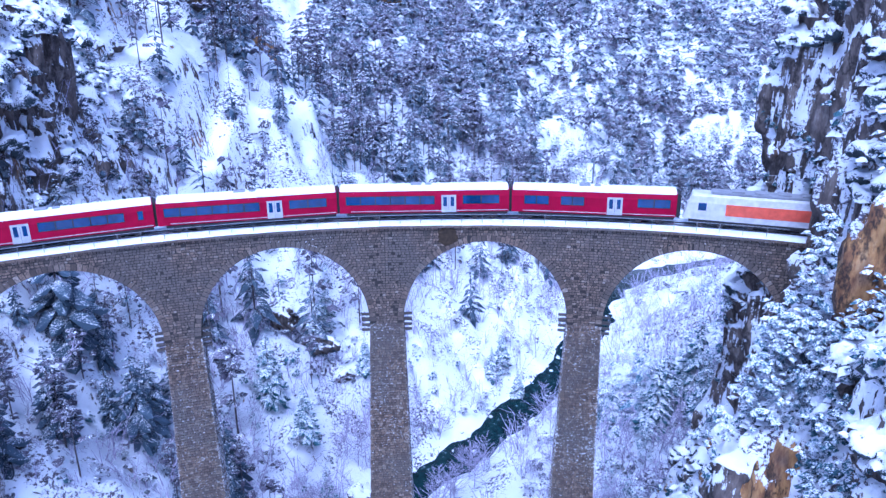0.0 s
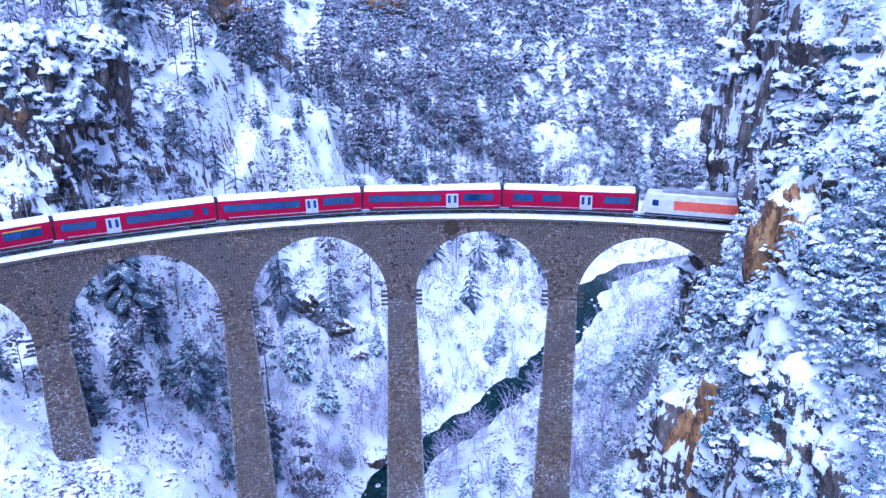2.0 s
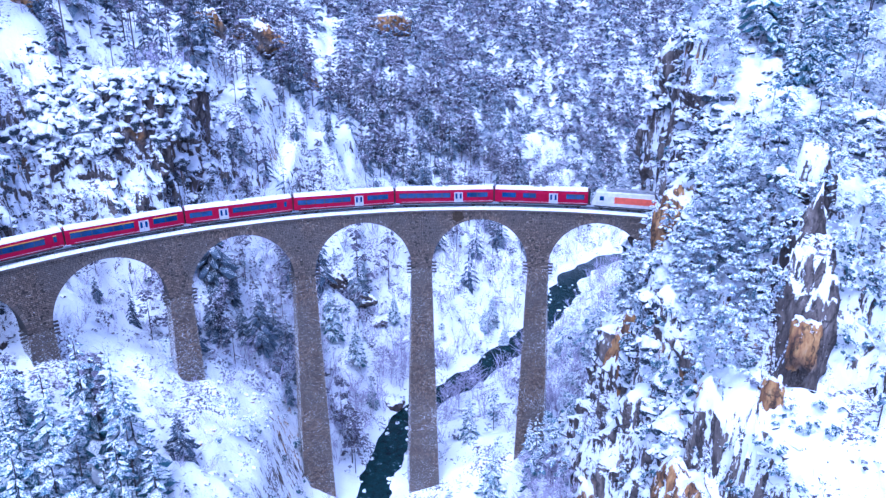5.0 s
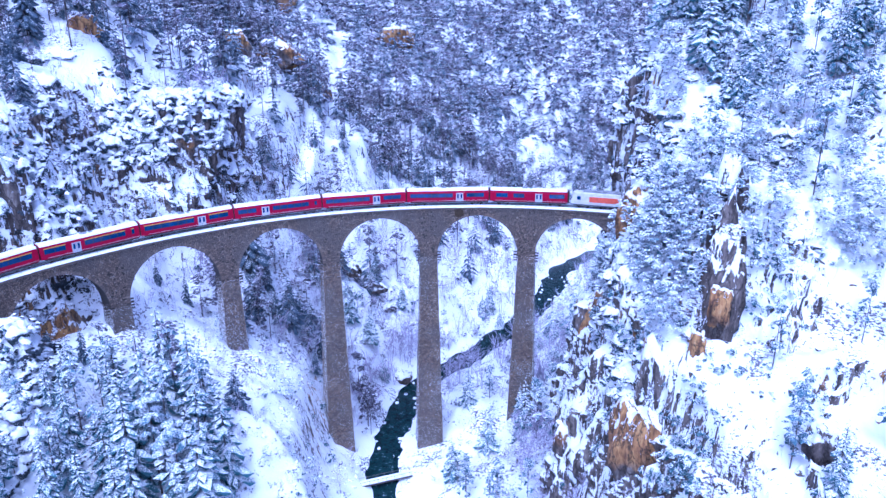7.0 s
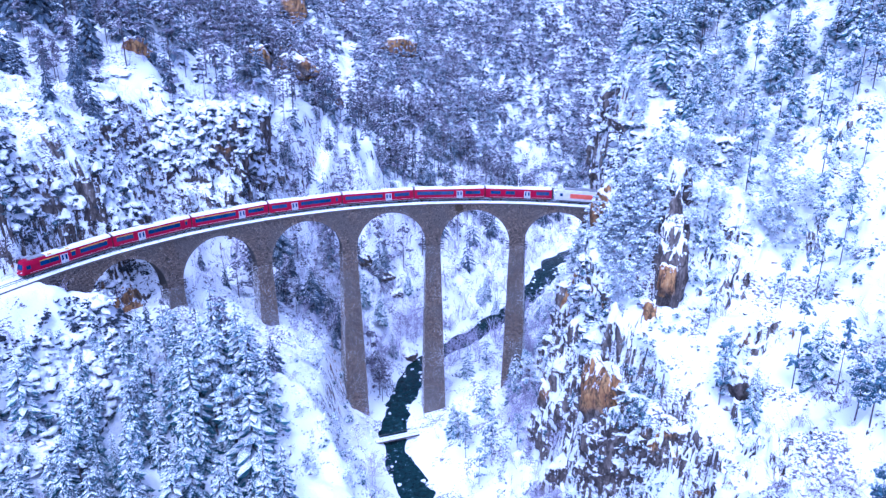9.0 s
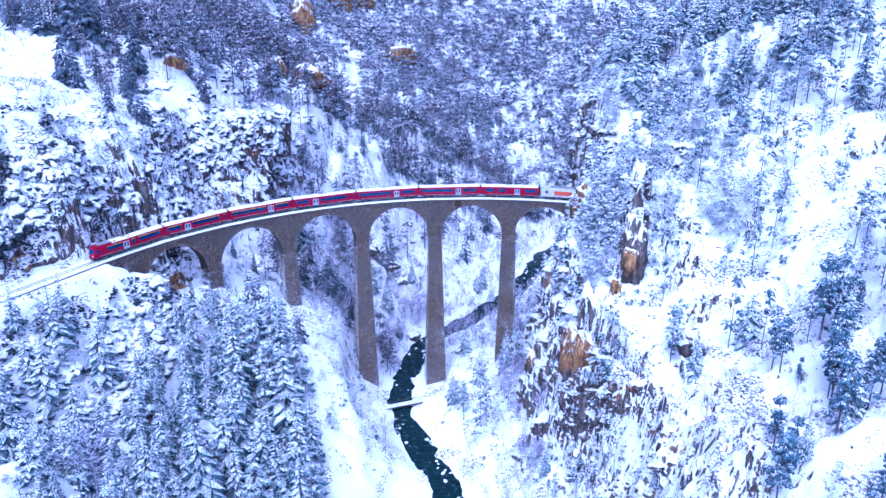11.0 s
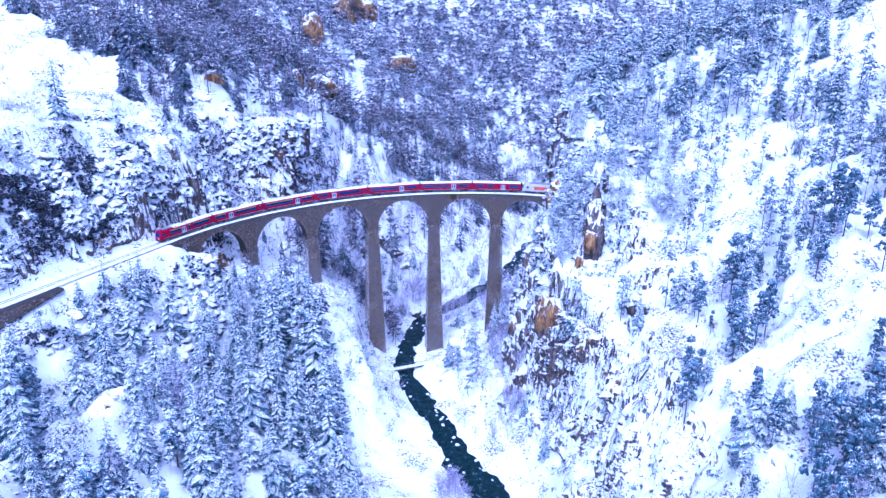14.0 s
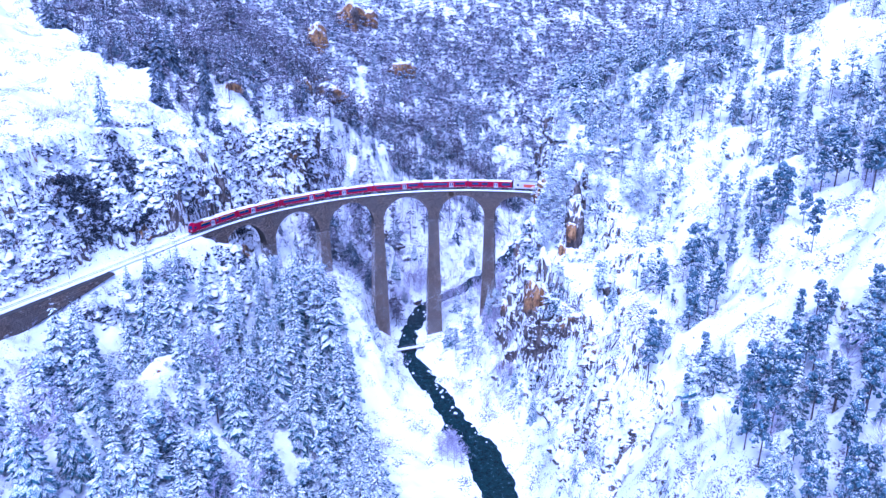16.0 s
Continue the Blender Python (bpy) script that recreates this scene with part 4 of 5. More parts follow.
set_on_line(locomotive(), 40.4, 15.6)

# ---- overhead line ----
M_MAST = plain("galvanised_mast", (0.30, 0.32, 0.34), 0.5, 0.5)


def mast(phi, lattice):
    """A catenary mast on the outside of the curve, with its bracket."""
    ob = tagged(new("catenary_mast"), "slim steel catenary mast with a bracket arm", "catenary mast", "catenary masts along the line")
    bm = bmesh.new()
    if lattice:
        for dx in (-0.2, 0.2):
            for dy in (-0.2, 0.2):
                rod(bm, (dx, dy, 0), (dx * 0.6, dy * 0.6, 8.0), 0.035, 0.03)
        for k in range(10):
            a, b = k * 0.8, (k + 1) * 0.8
            rod(bm, (-0.19, -0.19, a), (0.17, -0.19, b), 0.018)
            rod(bm, (-0.19, 0.19, b), (0.17, 0.19, a), 0.018)
    else:
        rod(bm, (0, 0, -3.5), (0, 0, 6.6), 0.11, 0.08, 8)
    part("pole", bm, M_MAST, ob)
    bm = bmesh.new()
    rod(bm, (0, 0, 6.0), (0, 3.0, 6.2), 0.03)
    rod(bm, (0, 0, 5.0), (0, 2.4, 6.15), 0.025)
    rod(bm, (0, 2.9, 6.2), (0, 2.9, 5.3), 0.02)
    part("bracket", bm, M_MAST, ob)
    x, y, b = line_at(phi, 2.95)
    ob.matrix_basis = pose(x, y, TOP + SLOPE * phi, 0, 0, math.degrees(b) + 180)


MASTS = (-172, -145, -118, -92, -69, -46, -23, 0, 23)
for phi in MASTS:
    mast(phi, phi == -92)
wire = tagged(new("contact_wire"), "thin overhead contact wire above the track", "overhead wire")
for r, z in ((0.0, 5.35), (0.0, 6.1)):
    V, F = sweep(list(np.arange(-240, 44, 2.0)), [(r - 0.012, TOP + z), (r + 0.012, TOP + z), (r, TOP + z + 0.02)])
    part_np("wire", V, F, M_MAST, wire)

# ---- the footbridge ----
def footbridge():
    ob = tagged(new("footbridge"), "small snow-covered footbridge across the stream", "footbridge")
    n = 13.0
    for y in (-0.65, 0.65):
        bm = bmesh.new()
        box(bm, -n / 2, n / 2, y - 0.12, y + 0.12, -0.6, -0.16, 0.02)
        part("beam", bm, M_SLEEPER, ob)
    for k in range(40):
        bm = bmesh.new()
        x = -n / 2 + (k + 0.5) * n / 40
        box(bm, x - 0.14, x + 0.14, -0.95, 0.95, -0.16, -0.08, 0.0)
        part("plank", bm, M_WOOD, ob)
    bm = bmesh.new()
    box(bm, -n / 2, n / 2, -0.9, 0.9, -0.076, 0.2, 0.07)
    part("snow_cover", bm, M_SNOW, ob)
    for s in (-1, 1):
        for k in range(7):
            bm = bmesh.new()
            x = -n / 2 + 0.4 + k * (n - 0.8) / 6
            rod(bm, (x, s * 0.92, -0.3), (x, s * 0.92, 0.95), 0.04)
            part("post", bm, M_WOOD, ob)
        bm = bmesh.new()
        rod(bm, (-n / 2, s * 0.92, 0.9), (n / 2, s * 0.92, 0.9), 0.04)
        part("handrail", bm, M_WOOD, ob)
    ob.matrix_basis = pose(-11.3, 82.6, 2.3, 0, 0, 16)


footbridge()

# ---- woods ----
def bough(length, width, droop, lift):
    """One drooping bough: a ridge with two hanging sides and a ragged fringe. It points along x."""
    l, w = length, width
    P = np.array([(0.03 * l, 0, 0), (0.50 * l, 0.5 * w, -0.30 * droop - 0.10 * w), (0.52 * l, 0, lift - 0.18 * droop), (0.50 * l, -0.5 * w, -0.30 * droop - 0.10 * w), (l, 0, -droop),
                  (0.30 * l, 0.34 * w, -0.12 * droop - 0.42 * w), (0.78 * l, 0.30 * w, -0.75 * droop - 0.30 * w), (0.30 * l, -0.34 * w, -0.12 * droop - 0.42 * w), (0.78 * l, -0.30 * w, -0.75 * droop - 0.30 * w)])
    F = np.array([(0, 2, 1), (0, 3, 2), (1, 2, 4), (2, 3, 4), (0, 1, 5), (1, 4, 6), (0, 7, 3), (3, 8, 4)])
    return P, F


def turned(P, a):
    c, s = math.cos(a), math.sin(a)
    return np.stack([P[:, 0] * c - P[:, 1] * s, P[:, 0] * s + P[:, 1] * c, P[:, 2]], 1)


def gather(pieces):
    V, F, n = [], [], 0
    for P, Q in pieces:
        V.append(P)
        F.append(Q + n)
        n += len(P)
    return np.concatenate(V), np.concatenate(F)


def ribbon(a, b, w):
    """A thin twig seen from above: two triangles."""
    a, b = np.array(a, float), np.array(b, float)
    d = b - a
    e = np.array((-d[1], d[0], 0.0)) / (math.hypot(d[0], d[1]) + 1e-6) * w
    return np.array([a - e, a + e, b + e * 0.4, b - e * 0.4]), np.array([(0, 1, 2), (0, 2, 3)])


def twig_bush(seed, stems, twigs):
    """A leafless bush one unit high."""
    g = np.random.default_rng(seed)
    pieces = []
    for k in range(stems):
        a = g.uniform(0, 6.283)
        l = g.uniform(0.5, 1.0)
        lean = g.uniform(0.15, 0.6)
        p0 = np.array((g.uniform(-0.15, 0.15), g.uniform(-0.15, 0.15), 0))
        p1 = p0 + (math.cos(a) * l * lean, math.sin(a) * l * lean, l)
        pieces.append(ribbon(p0, p1, 0.014))
        for j in range(twigs):
            q = p0 + (p1 - p0) * g.uniform(0.3, 1.0)
            b = a + g.uniform(-1.6, 1.6)
            m = g.uniform(0.15, 0.4)
            pieces.append(ribbon(q, q + (math.cos(b) * m, math.sin(b) * m, m * g.uniform(0.1, 1.0)), 0.011))
    return gather(pieces)


def spruce_crown(seed, whorls, boughs, spread, bare, side=True, rough=False):
    """Crown of a conifer one unit high."""
    g = np.random.default_rng(seed)
    pieces = []
    for k in range(whorls):
        u = k / (whorls - 1)
        z = bare + (0.985 - bare) * u ** 0.92
        reach = spread * ((1 - u) ** 0.95 + 0.05) * (0.7 + 0.3 * min(1, (u + 0.1) / 0.15))
        n = max(3, int(round(boughs * (1 - 0.62 * u))))
        for j in range(n):
            if g.random() < 0.10 and u < 0.9:
                continue
            a = 2 * math.pi * (j + g.uniform(-0.3, 0.3)) / n + k * 1.1
            l = reach * g.uniform(0.66, 1.18)
            P, F = bough(l, l * g.uniform(0.38, 0.6), l * g.uniform(0.3, 0.7) * (1 - 0.4 * u), l * 0.06)
            if rough:
                P, F = P[:5], F[:4]
            P = turned(P, a)
            P[:, 2] += z + g.uniform(-0.015, 0.015)
            pieces.append((P, F))
            if side and l > 0.09:
                for s in (-1, 1):
                    P, F = bough(l * 0.5, l * 0.34, l * 0.22, l * 0.04)
                    P = turned(P, s * g.uniform(0.5, 0.9))
                    P, F = P[:5], F[:4]
                    P[:, 0] += l * 0.38
                    P[:, 2] += -0.1 * l + g.uniform(-0.02, 0.03) * l
                    P = turned(P, a)
                    P[:, 2] += z
                    pieces.append((P, F))
    return gather(pieces)


def pine_crown(seed, clumps, spread, bare, n, rough=False):
    """Open, lumpy crown: flat tufts at the ends of limbs."""
    g = np.random.default_rng(seed)
    pieces = []
    for c in range(clumps):
        u = g.random() ** 0.8
        z = bare + (0.97 - bare) * u
        a, r = g.uniform(0, 6.283), spread * g.uniform(0.15, 1.0) * (1.05 - 0.75 * u)
        for j in range(n):
            l = spread * g.uniform(0.22, 0.42)
            P, F = bough(l, l * g.uniform(0.7, 1.0), l * g.uniform(0.1, 0.6), l * 0.15)
            if rough:
                P, F = P[:5], F[:4]
            P = turned(P, 6.283 * (j + g.random()) / n)
            P += (r * math.cos(a), r * math.sin(a), z + g.uniform(-0.03, 0.03))
            pieces.append((P, F))
    return gather(pieces)


def tube(a, b, r0, r1, sides=4):
    a, b = np.array(a, float), np.array(b, float)
    d = (b - a) / (np.linalg.norm(b - a) + 1e-9)
    e = np.cross(d, (0.3, 0.9, 0.2))
    e /= np.linalg.norm(e)
    f = np.cross(d, e)
    t = np.arange(sides) * 2 * math.pi / sides
    ring = np.cos(t)[:, None] * e + np.sin(t)[:, None] * f
    V = np.concatenate([a + ring * r0, b + ring * r1])
    i = np.arange(sides)
    j = (i + 1) % sides
    F = np.concatenate([np.stack([i, j, j + sides], 1), np.stack([i, j + sides, i + sides], 1)])
    return V, F


def trunk_np(seed, top=0.97, r=0.016, sides=6):
    g = np.random.default_rng(seed)
    pieces, p = [], np.array((0, 0, -0.06))
    for k in range(4):
        q = np.array((g.uniform(-0.008, 0.008), g.uniform(-0.008, 0.008), top * (k + 1) / 4))
        pieces.append(tube(p, q, r * (1 - k / 4.2), r * (1 - (k + 1) / 4.2), sides))
        p = q
    return gather(pieces)


def bare_limbs(seed, count, twigs):
    """Leafless crown one unit high, all limbs and frosted twigs."""
    g = np.random.default_rng(seed)
    pieces = []
    for k in range(count):
        u = 0.25 + 0.7 * k / count
        a = g.uniform(0, 6.283)
        l = 0.34 * (1.15 - u) * g.uniform(0.7, 1.2)
        p0 = np.array((0, 0, u))
        p1 = p0 + np.array((math.cos(a) * l, math.sin(a) * l, l * g.uniform(0.5, 1.2)))
        pieces.append(tube(p0, p1, 0.006, 0.002, 3))
        for j in range(twigs):
            f = g.uniform(0.25, 1.0)
            q0 = p0 + (p1 - p0) * f
            b = a + g.uniform(-1.3, 1.3)
            m = l * g.uniform(0.25, 0.5)
            q1 = q0 + np.array((math.cos(b) * m, math.sin(b) * m, m * g.uniform(0.2, 1.2)))
            pieces.append(tube(q0, q1, 0.0035, 0.0012, 3))
    return gather(pieces)


def shrub_np(seed, n, fine=1.0):
    """A bush about one unit across: many small snowy sprays."""
    g = np.random.default_rng(seed)
    pieces = []
    for j in range(n):
        l = g.uniform(0.22, 0.42) * fine
        P, F = bough(l, l * 0.9, l * g.uniform(0.1, 0.8), l * 0.22)
        a, r = g.uniform(0, 6.283), 0.42 * math.sqrt(g.random())
        P = turned(P[:5], a + g.uniform(-0.8, 0.8))
        P += (r * math.cos(a), r * math.sin(a), 0.12 + g.random() * 0.75 * (1 - r * r * 3.5))
        pieces.append((P, F[:4]))
    return gather(pieces)


def slope_at(x, y):
    e = 1.5
    z = gorge(np.concatenate([x + e, x - e, x, x]), np.concatenate([y, y, y + e, y - e]))[0].reshape(4, -1)
    return np.hypot(z[0] - z[1], z[2] - z[3]) / (2 * e)


def scatter(x0, x1, y0, y1, step, seed):
    g = np.random.default_rng(seed)
    X, Y = np.meshgrid(np.arange(x0, x1, step), np.arange(y0, y1, step))
    x = X.ravel() + g.uniform(-0.5, 0.5, X.size) * step
    y = Y.ravel() + g.uniform(-0.5, 0.5, X.size) * step
    return x, y, g.random(X.size)


def tree_density(x, y, z, d, slope):
    """Share of the ground under trees."""
    gap = fbm(x / 24, y / 24, seed=61, octaves=3)
    out = line_offset(x, y)
    west = d < 0
    a = np.abs(d)
    back = west & (y > 112) & ((out > 12) | (y > 130))
    p = np.where(back, np.clip(1.0 + 0.5 * gap, np.where(y > 190, 0.75, 0.35), 1.0) * smoothstep(10, 26, a), 0)
    chute = np.abs((x + 25) + 0.12 * (y - 200) + 9 * fbm(y / 60, x / 60, seed=65, octaves=2)) < 4
    p = np.where(back & (z < 32) & (y < 165), 0.45 * p, p)
    p = np.where(back & (z < 40) & (y < 215) & (x > -14), 0.14 * p, p)
    p = np.where(west & (x < -18) & (x > -62) & (y > 106) & (y < 155) & (z < 62) & (out > 7), np.maximum(p, 0.8 + 0.2 * gap), p)
    p = np.where(back & chute & (y < 330), 0.06, p)
    hill = west & ~back & (out > 3)
    p = np.where(hill, 0.16 + 0.25 * np.clip(gap, 0, 1), p)
    p = np.where(hill & (a > 84), np.where(gap > 0.1, 0.25, 0.03), p)
    p = np.where(west & (x < -84) & (x > -128 - 0.75 * (y - 110)) & (y > 92) & (out > 22), np.maximum(p, 0.75), p)
    p = np.where(west & (x < np.where(y > 112, -124 - 0.75 * (y - 110), -104)) & (out > 3), 0.006, p)
    low = west & ~back & ~hill
    wood = smoothstep(30, 37, a + 4 * gap) * (1 - smoothstep(56, 68, y + 8 * gap)) * (x > -104)
    p = np.where(low, 0.9 * wood * np.clip(0.9 + 0.9 * gap, 0.2, 1) * np.where((x < -76) & (y < 15), 0.45, 1.0) + 0.02, p)
    p = np.where(low & (a < 27), 0.0, p)
    east = ~west
    p = np.where(east, 0.05 + 0.5 * np.clip(gap - np.where(y < 56, 0.35, 0.15), 0, 1), p)
    for cx, cy, rx, ry in ((64, 5, 3.5, 8), (77, 0, 12, 13), (86, 10, 6, 8), (66, 26, 2.5, 6), (70, 34, 3, 4), (53, -41, 5, 6), (47, -20, 2.5, 6), (62, -14, 4, 8), (107, -8, 12, 13), (27, 90, 5, 9), (24, 36, 5, 12), (24, 76, 5, 9)):
        inside = np.hypot((x - cx) / rx, (y - cy) / ry) + 0.3 * gap < 1
        p = np.where(east & inside, 0.8, p)
    p = np.where(east & (x < 74) & (y > 56) & (a > 50), np.maximum(p, 0.6 + 0.4 * gap), p)
    p = np.where(east & ((y + 0.35 * x + 8 * gap > 90) | (x + 7 * gap > 97)) & (y > -25) & (a > 57), np.clip(1.0 + 0.4 * gap, 0.75, 1.0), p)
    p = np.where(east & (y < -50 + 8 * gap) & (a > 40), 0.9, p)
    p = np.where(east & (np.hypot((x - 135) / 16, (y - 53) / 11) < 1), 0.0, p)
    p = np.where(east & (a < 12), 0.0, p)
    p = p * (1 - 0.8 * smoothstep(1.6, 3.0, slope))
    p = np.where((np.abs(out) < 6.5) & (z > 38), 0, p)
    p = np.where((np.abs(out) < 4.5) & (y > 40), 0, p)
    return p


SPRUCES = [(spruce_crown(s, 18, 10, sp, 0.06), trunk_np(s)) for s, sp in ((1, 0.25), (2, 0.21), (3, 0.28))]
PINES = [(pine_crown(s, 36, 0.23, b, 7), trunk_np(s)) for s, b in ((11, 0.16), (12, 0.26))]
BARES = [(bare_limbs(s, 24, 5), trunk_np(s, 0.95, 0.008)) for s in (21, 22)]


def tree_thing(kind, k, crown, stem):
    """A tree one metre high, scaled when it is planted."""
    names = {"spruce": ("spruce_tree", "tall dark green spruce laden with fresh snow", M_SPRUCE, M_BARK),
             "pine": ("pine_tree", "frosted mountain pine with snow on its tufts", M_NEARPINE, M_BARK),
             "bare": ("bare_tree", "leafless tree with frosted lilac-grey twigs", M_TWIG, M_TWIG)}
    name, label, leaf, wood = names[kind]
    ob = tagged(new(name), label, "tree", "trees of the gorge")
    part_np("trunk", *stem, wood, ob)
    part_np("crown", *crown, leaf, ob)
    return ob


def plant(x, y):
    """Height of the finished ground, distance from the stream, and slope."""
    z, d, _ = gorge(x, y)
    i, j = np.clip(np.floor(x + 136).astype(int), 0, 261), np.clip(np.floor(y + 76).astype(int), 0, 291)
    inside = (x > -135) & (x < 124) & (y > -75) & (y < 214) & (STEEP["count"][i, j] > 0)
    return np.where(inside, STEEP["height"][i, j], z), d, slope_at(x, y)


def build_woods():
    g = np.random.default_rng(77)
    x, y, u = scatter(-330, 420, -105, 640, 4.4, 71)
    z, d, s = plant(x, y)
    share = tree_density(x, y, z, d, s)
    share = share * np.where(y > 420, 0.75, np.where(y > 230, 1.2, np.where(y > 112, 0.78, 1.3)))
    away = y + 184
    keep = (u < share) & (x > -40 - 0.53 * away) & (x < 5 + 0.70 * away) & ~((d > 0) & (y > 190)) & ((y > -60) | (d > 0))
    x, y, z, d, s = (v[keep] for v in (x, y, z, d, s))
    h = g.uniform(9.5, 18, len(x)) * np.where(y > 112, 1.25, 1.0) * np.where(s > 1.4, 0.6, 1.0) * np.where(fbm(x / 30, y / 30, seed=91) > 0.5, 0.7, 1.0)
    h = np.where((d < 0) & (y < 60), h * 1.4, np.where((d > 0) & (y < 70), h * 1.0, h))
    out = line_offset(x, y)
    under = (np.abs(out) < 9) & (y > 40)
    h = np.where(under, np.minimum(h, np.maximum(58 - z, 3)), h)
    low = (out < -3) & (out > -26) & (x < -55) & (y > 36)
    h = np.where(low, np.minimum(h, np.maximum(55 - z, 3)), h)
    sort = g.random(len(x))
    foot = ((d < 0) & (out < -5) & (y < 60)) | ((d > 0) & (y < 95) & (np.abs(d) < 100))
    order = np.argsort(np.where(foot, y + 200, 9999))
    singles = set(order[:300].tolist()) if foot.sum() > 300 else set(np.where(foot)[0].tolist())
    first = {}
    bulk = {"spruce": [], "pine": [], "near_pine": [], "near_spruce": [], "trunk": []}
    small = {"spruce": [spruce_crown(s_, 17, 8, sp, 0.06, False) for s_, sp in ((31, 0.24), (32, 0.20), (33, 0.27))],
             "pine": [pine_crown(s_, 18, 0.26, b, 4, True) for s_, b in ((41, 0.16), (42, 0.28), (43, 0.22))]}
    middle = {"spruce": [spruce_crown(s_, 12, 6, sp, 0.06, False, True) for s_, sp in ((31, 0.24), (32, 0.20), (33, 0.27))],
              "pine": [pine_crown(s_, 14, 0.29, b, 3, True) for s_, b in ((41, 0.16), (42, 0.28), (43, 0.22))]}
    speck = {"spruce": [spruce_crown(s_, 6, 4, 0.26, 0.06, False, True) for s_ in (36, 37)], "pine": [spruce_crown(s_, 6, 4, 0.29, 0.1, False, True) for s_ in (38, 39)]}
    tiny = {"spruce": [spruce_crown(s_, 7, 5, 0.25, 0.06, False, True) for s_ in (34, 35)],
            "pine": [spruce_crown(s_, 8, 5, 0.24, 0.12, False, True) for s_ in (44, 45)],
            }
    stem = tube((0, 0, -0.05), (0, 0, 0.85), 0.012, 0.004, 3)
    for i in range(len(x)):
        c = sort[i]
        kind = "spruce" if c < (0.86 if d[i] < 0 and y[i] < 60 else 0.2 if d[i] > 0 and y[i] < 70 else 0.5) else "bare" if i in singles and c > 0.95 else "pine"
        turn = g.uniform(0, 360)
        wide = g.uniform(0.8, 1.15) * (0.8 if kind == "pine" and d[i] > 0 and y[i] < 70 else 1.0)
        if i in singles:
            pool = {"spruce": SPRUCES, "pine": PINES, "bare": BARES}[kind]
            k = int(c * 997) % len(pool)
            at = pose(x[i], y[i], z[i] - 0.2, 0, 0, turn)
            size = (h[i] * wide, h[i] * wide, h[i])
            if (kind, k) in first:
                ob = copy_thing(first[kind, k], at)
            else:
                ob = first[kind, k] = tree_thing(kind, k, *pool[k])
                ob.matrix_basis = at
            ob.scale = size
        else:
            far = y[i] > 265 or d[i] > 0 and y[i] > 110
            mid = y[i] > 118
            pool = (speck if y[i] > 320 else tiny if far else middle if mid else small)[kind]
            for name, (P, F) in ((kind, pool[int(c * 997) % len(pool)]), ("trunk", stem))[:1 if far else 2]:
                Q = turned(P, radians(turn)) * (h[i] * wide, h[i] * wide, h[i]) + (x[i], y[i], z[i] - 0.2)
                bulk["near_" + name if name != "trunk" and (y[i] < 60 or d[i] > 0) else name].append((Q, F))
    # leafless trees on the banks of the stream
    g = np.random.default_rng(83)
    for k in range(34):
        j = g.integers(5, 13)
        u = g.random()
        p = RIVER[j] * (1 - u) + RIVER[j + 1] * u
        q = (RIVER[j + 1] - RIVER[j]) / np.hypot(*(RIVER[j + 1] - RIVER[j]))
        w = g.choice([-1, 1]) * g.uniform(6.5, 12)
        bx, by = np.array([p[0] + q[1] * w]), np.array([p[1] - q[0] * w])
        if abs(line_offset(bx, by)[0]) < 6:
            continue
        at = pose(bx[0], by[0], plant(bx, by)[0][0] - 0.2, 0, 0, g.uniform(0, 360))
        kind = ("bare", k % 2)
        if kind in first:
            ob = copy_thing(first[kind], at)
        else:
            ob = first[kind] = tree_thing("bare", k % 2, *BARES[k % 2])
            ob.matrix_basis = at
        tall = g.uniform(6, 11)
        ob.scale = (tall * 1.3, tall * 1.3, tall)
    # frosted groves on the meadow bank and along the foot of the cliff
    for count, cx, cy, rx, ry, lo, hi in ((16, -1, 6, 5, 9, 6, 10), (26, 21, 44, 4, 10, 4, 8), (26, 20, 72, 4, 14, 5, 9), (14, 10, 133, 5, 8, 6, 10), (12, 16, 30, 4, 6, 3, 6)):
        for k in range(count):
            a, r = g.uniform(0, 6.283), math.sqrt(g.random())
            bx, by = np.array([cx + rx * r * math.cos(a)]), np.array([cy + ry * r * math.sin(a)])
            bz, bd, _ = plant(bx, by)
            if abs(bd[0]) < 6.5 or abs(line_offset(bx, by)[0]) < 5.5:
                continue
            ob = copy_thing(first["bare", k % 2], pose(bx[0], by[0], bz[0] - 0.2, 0, 0, g.uniform(0, 360)))
            tall = g.uniform(lo, hi)
            ob.scale = (tall * 1.25, tall * 1.25, tall)
    # single spruces on the far banks
    for k, (sx, sy, tall) in enumerate(((22, 168, 9), (25, 172, 12), (28, 166, 8), (45, 126, 15), (48.5, 131, 18), (52, 123, 13), (56, 136, 17), (-14, 156, 11), (-6, 150, 8), (-16, 132, 12), (-12, 126, 9), (-22, 134, 13))):
        sz = plant(np.array([float(sx)]), np.array([float(sy)]))[0][0]
        ob = copy_thing(first["spruce", k % 3], pose(sx, sy, sz - 0.2, 0, 0, 70 * k))
        ob.scale = (tall, tall, tall)
    for name, mat, label in (("spruce", M_DARKSPRUCE, "snow-laden spruces covering the far slopes"), ("near_spruce", M_SPRUCE, "snow-laden spruces of the lower wood"), ("pine", M_PINE, "frosted pines covering the far slopes"), ("near_pine", M_NEARPINE, "snow-laden pines of the lower wood"), ("trunk", M_BARK, "dark trunks of the far woods")):
        if bulk[name]:
            V, F = gather(bulk[name])
            ob = new(name + "_wood", mesh_np(name + "_wood", V, F, mat))
            tagged(ob, label, "woods", kind="stuff")


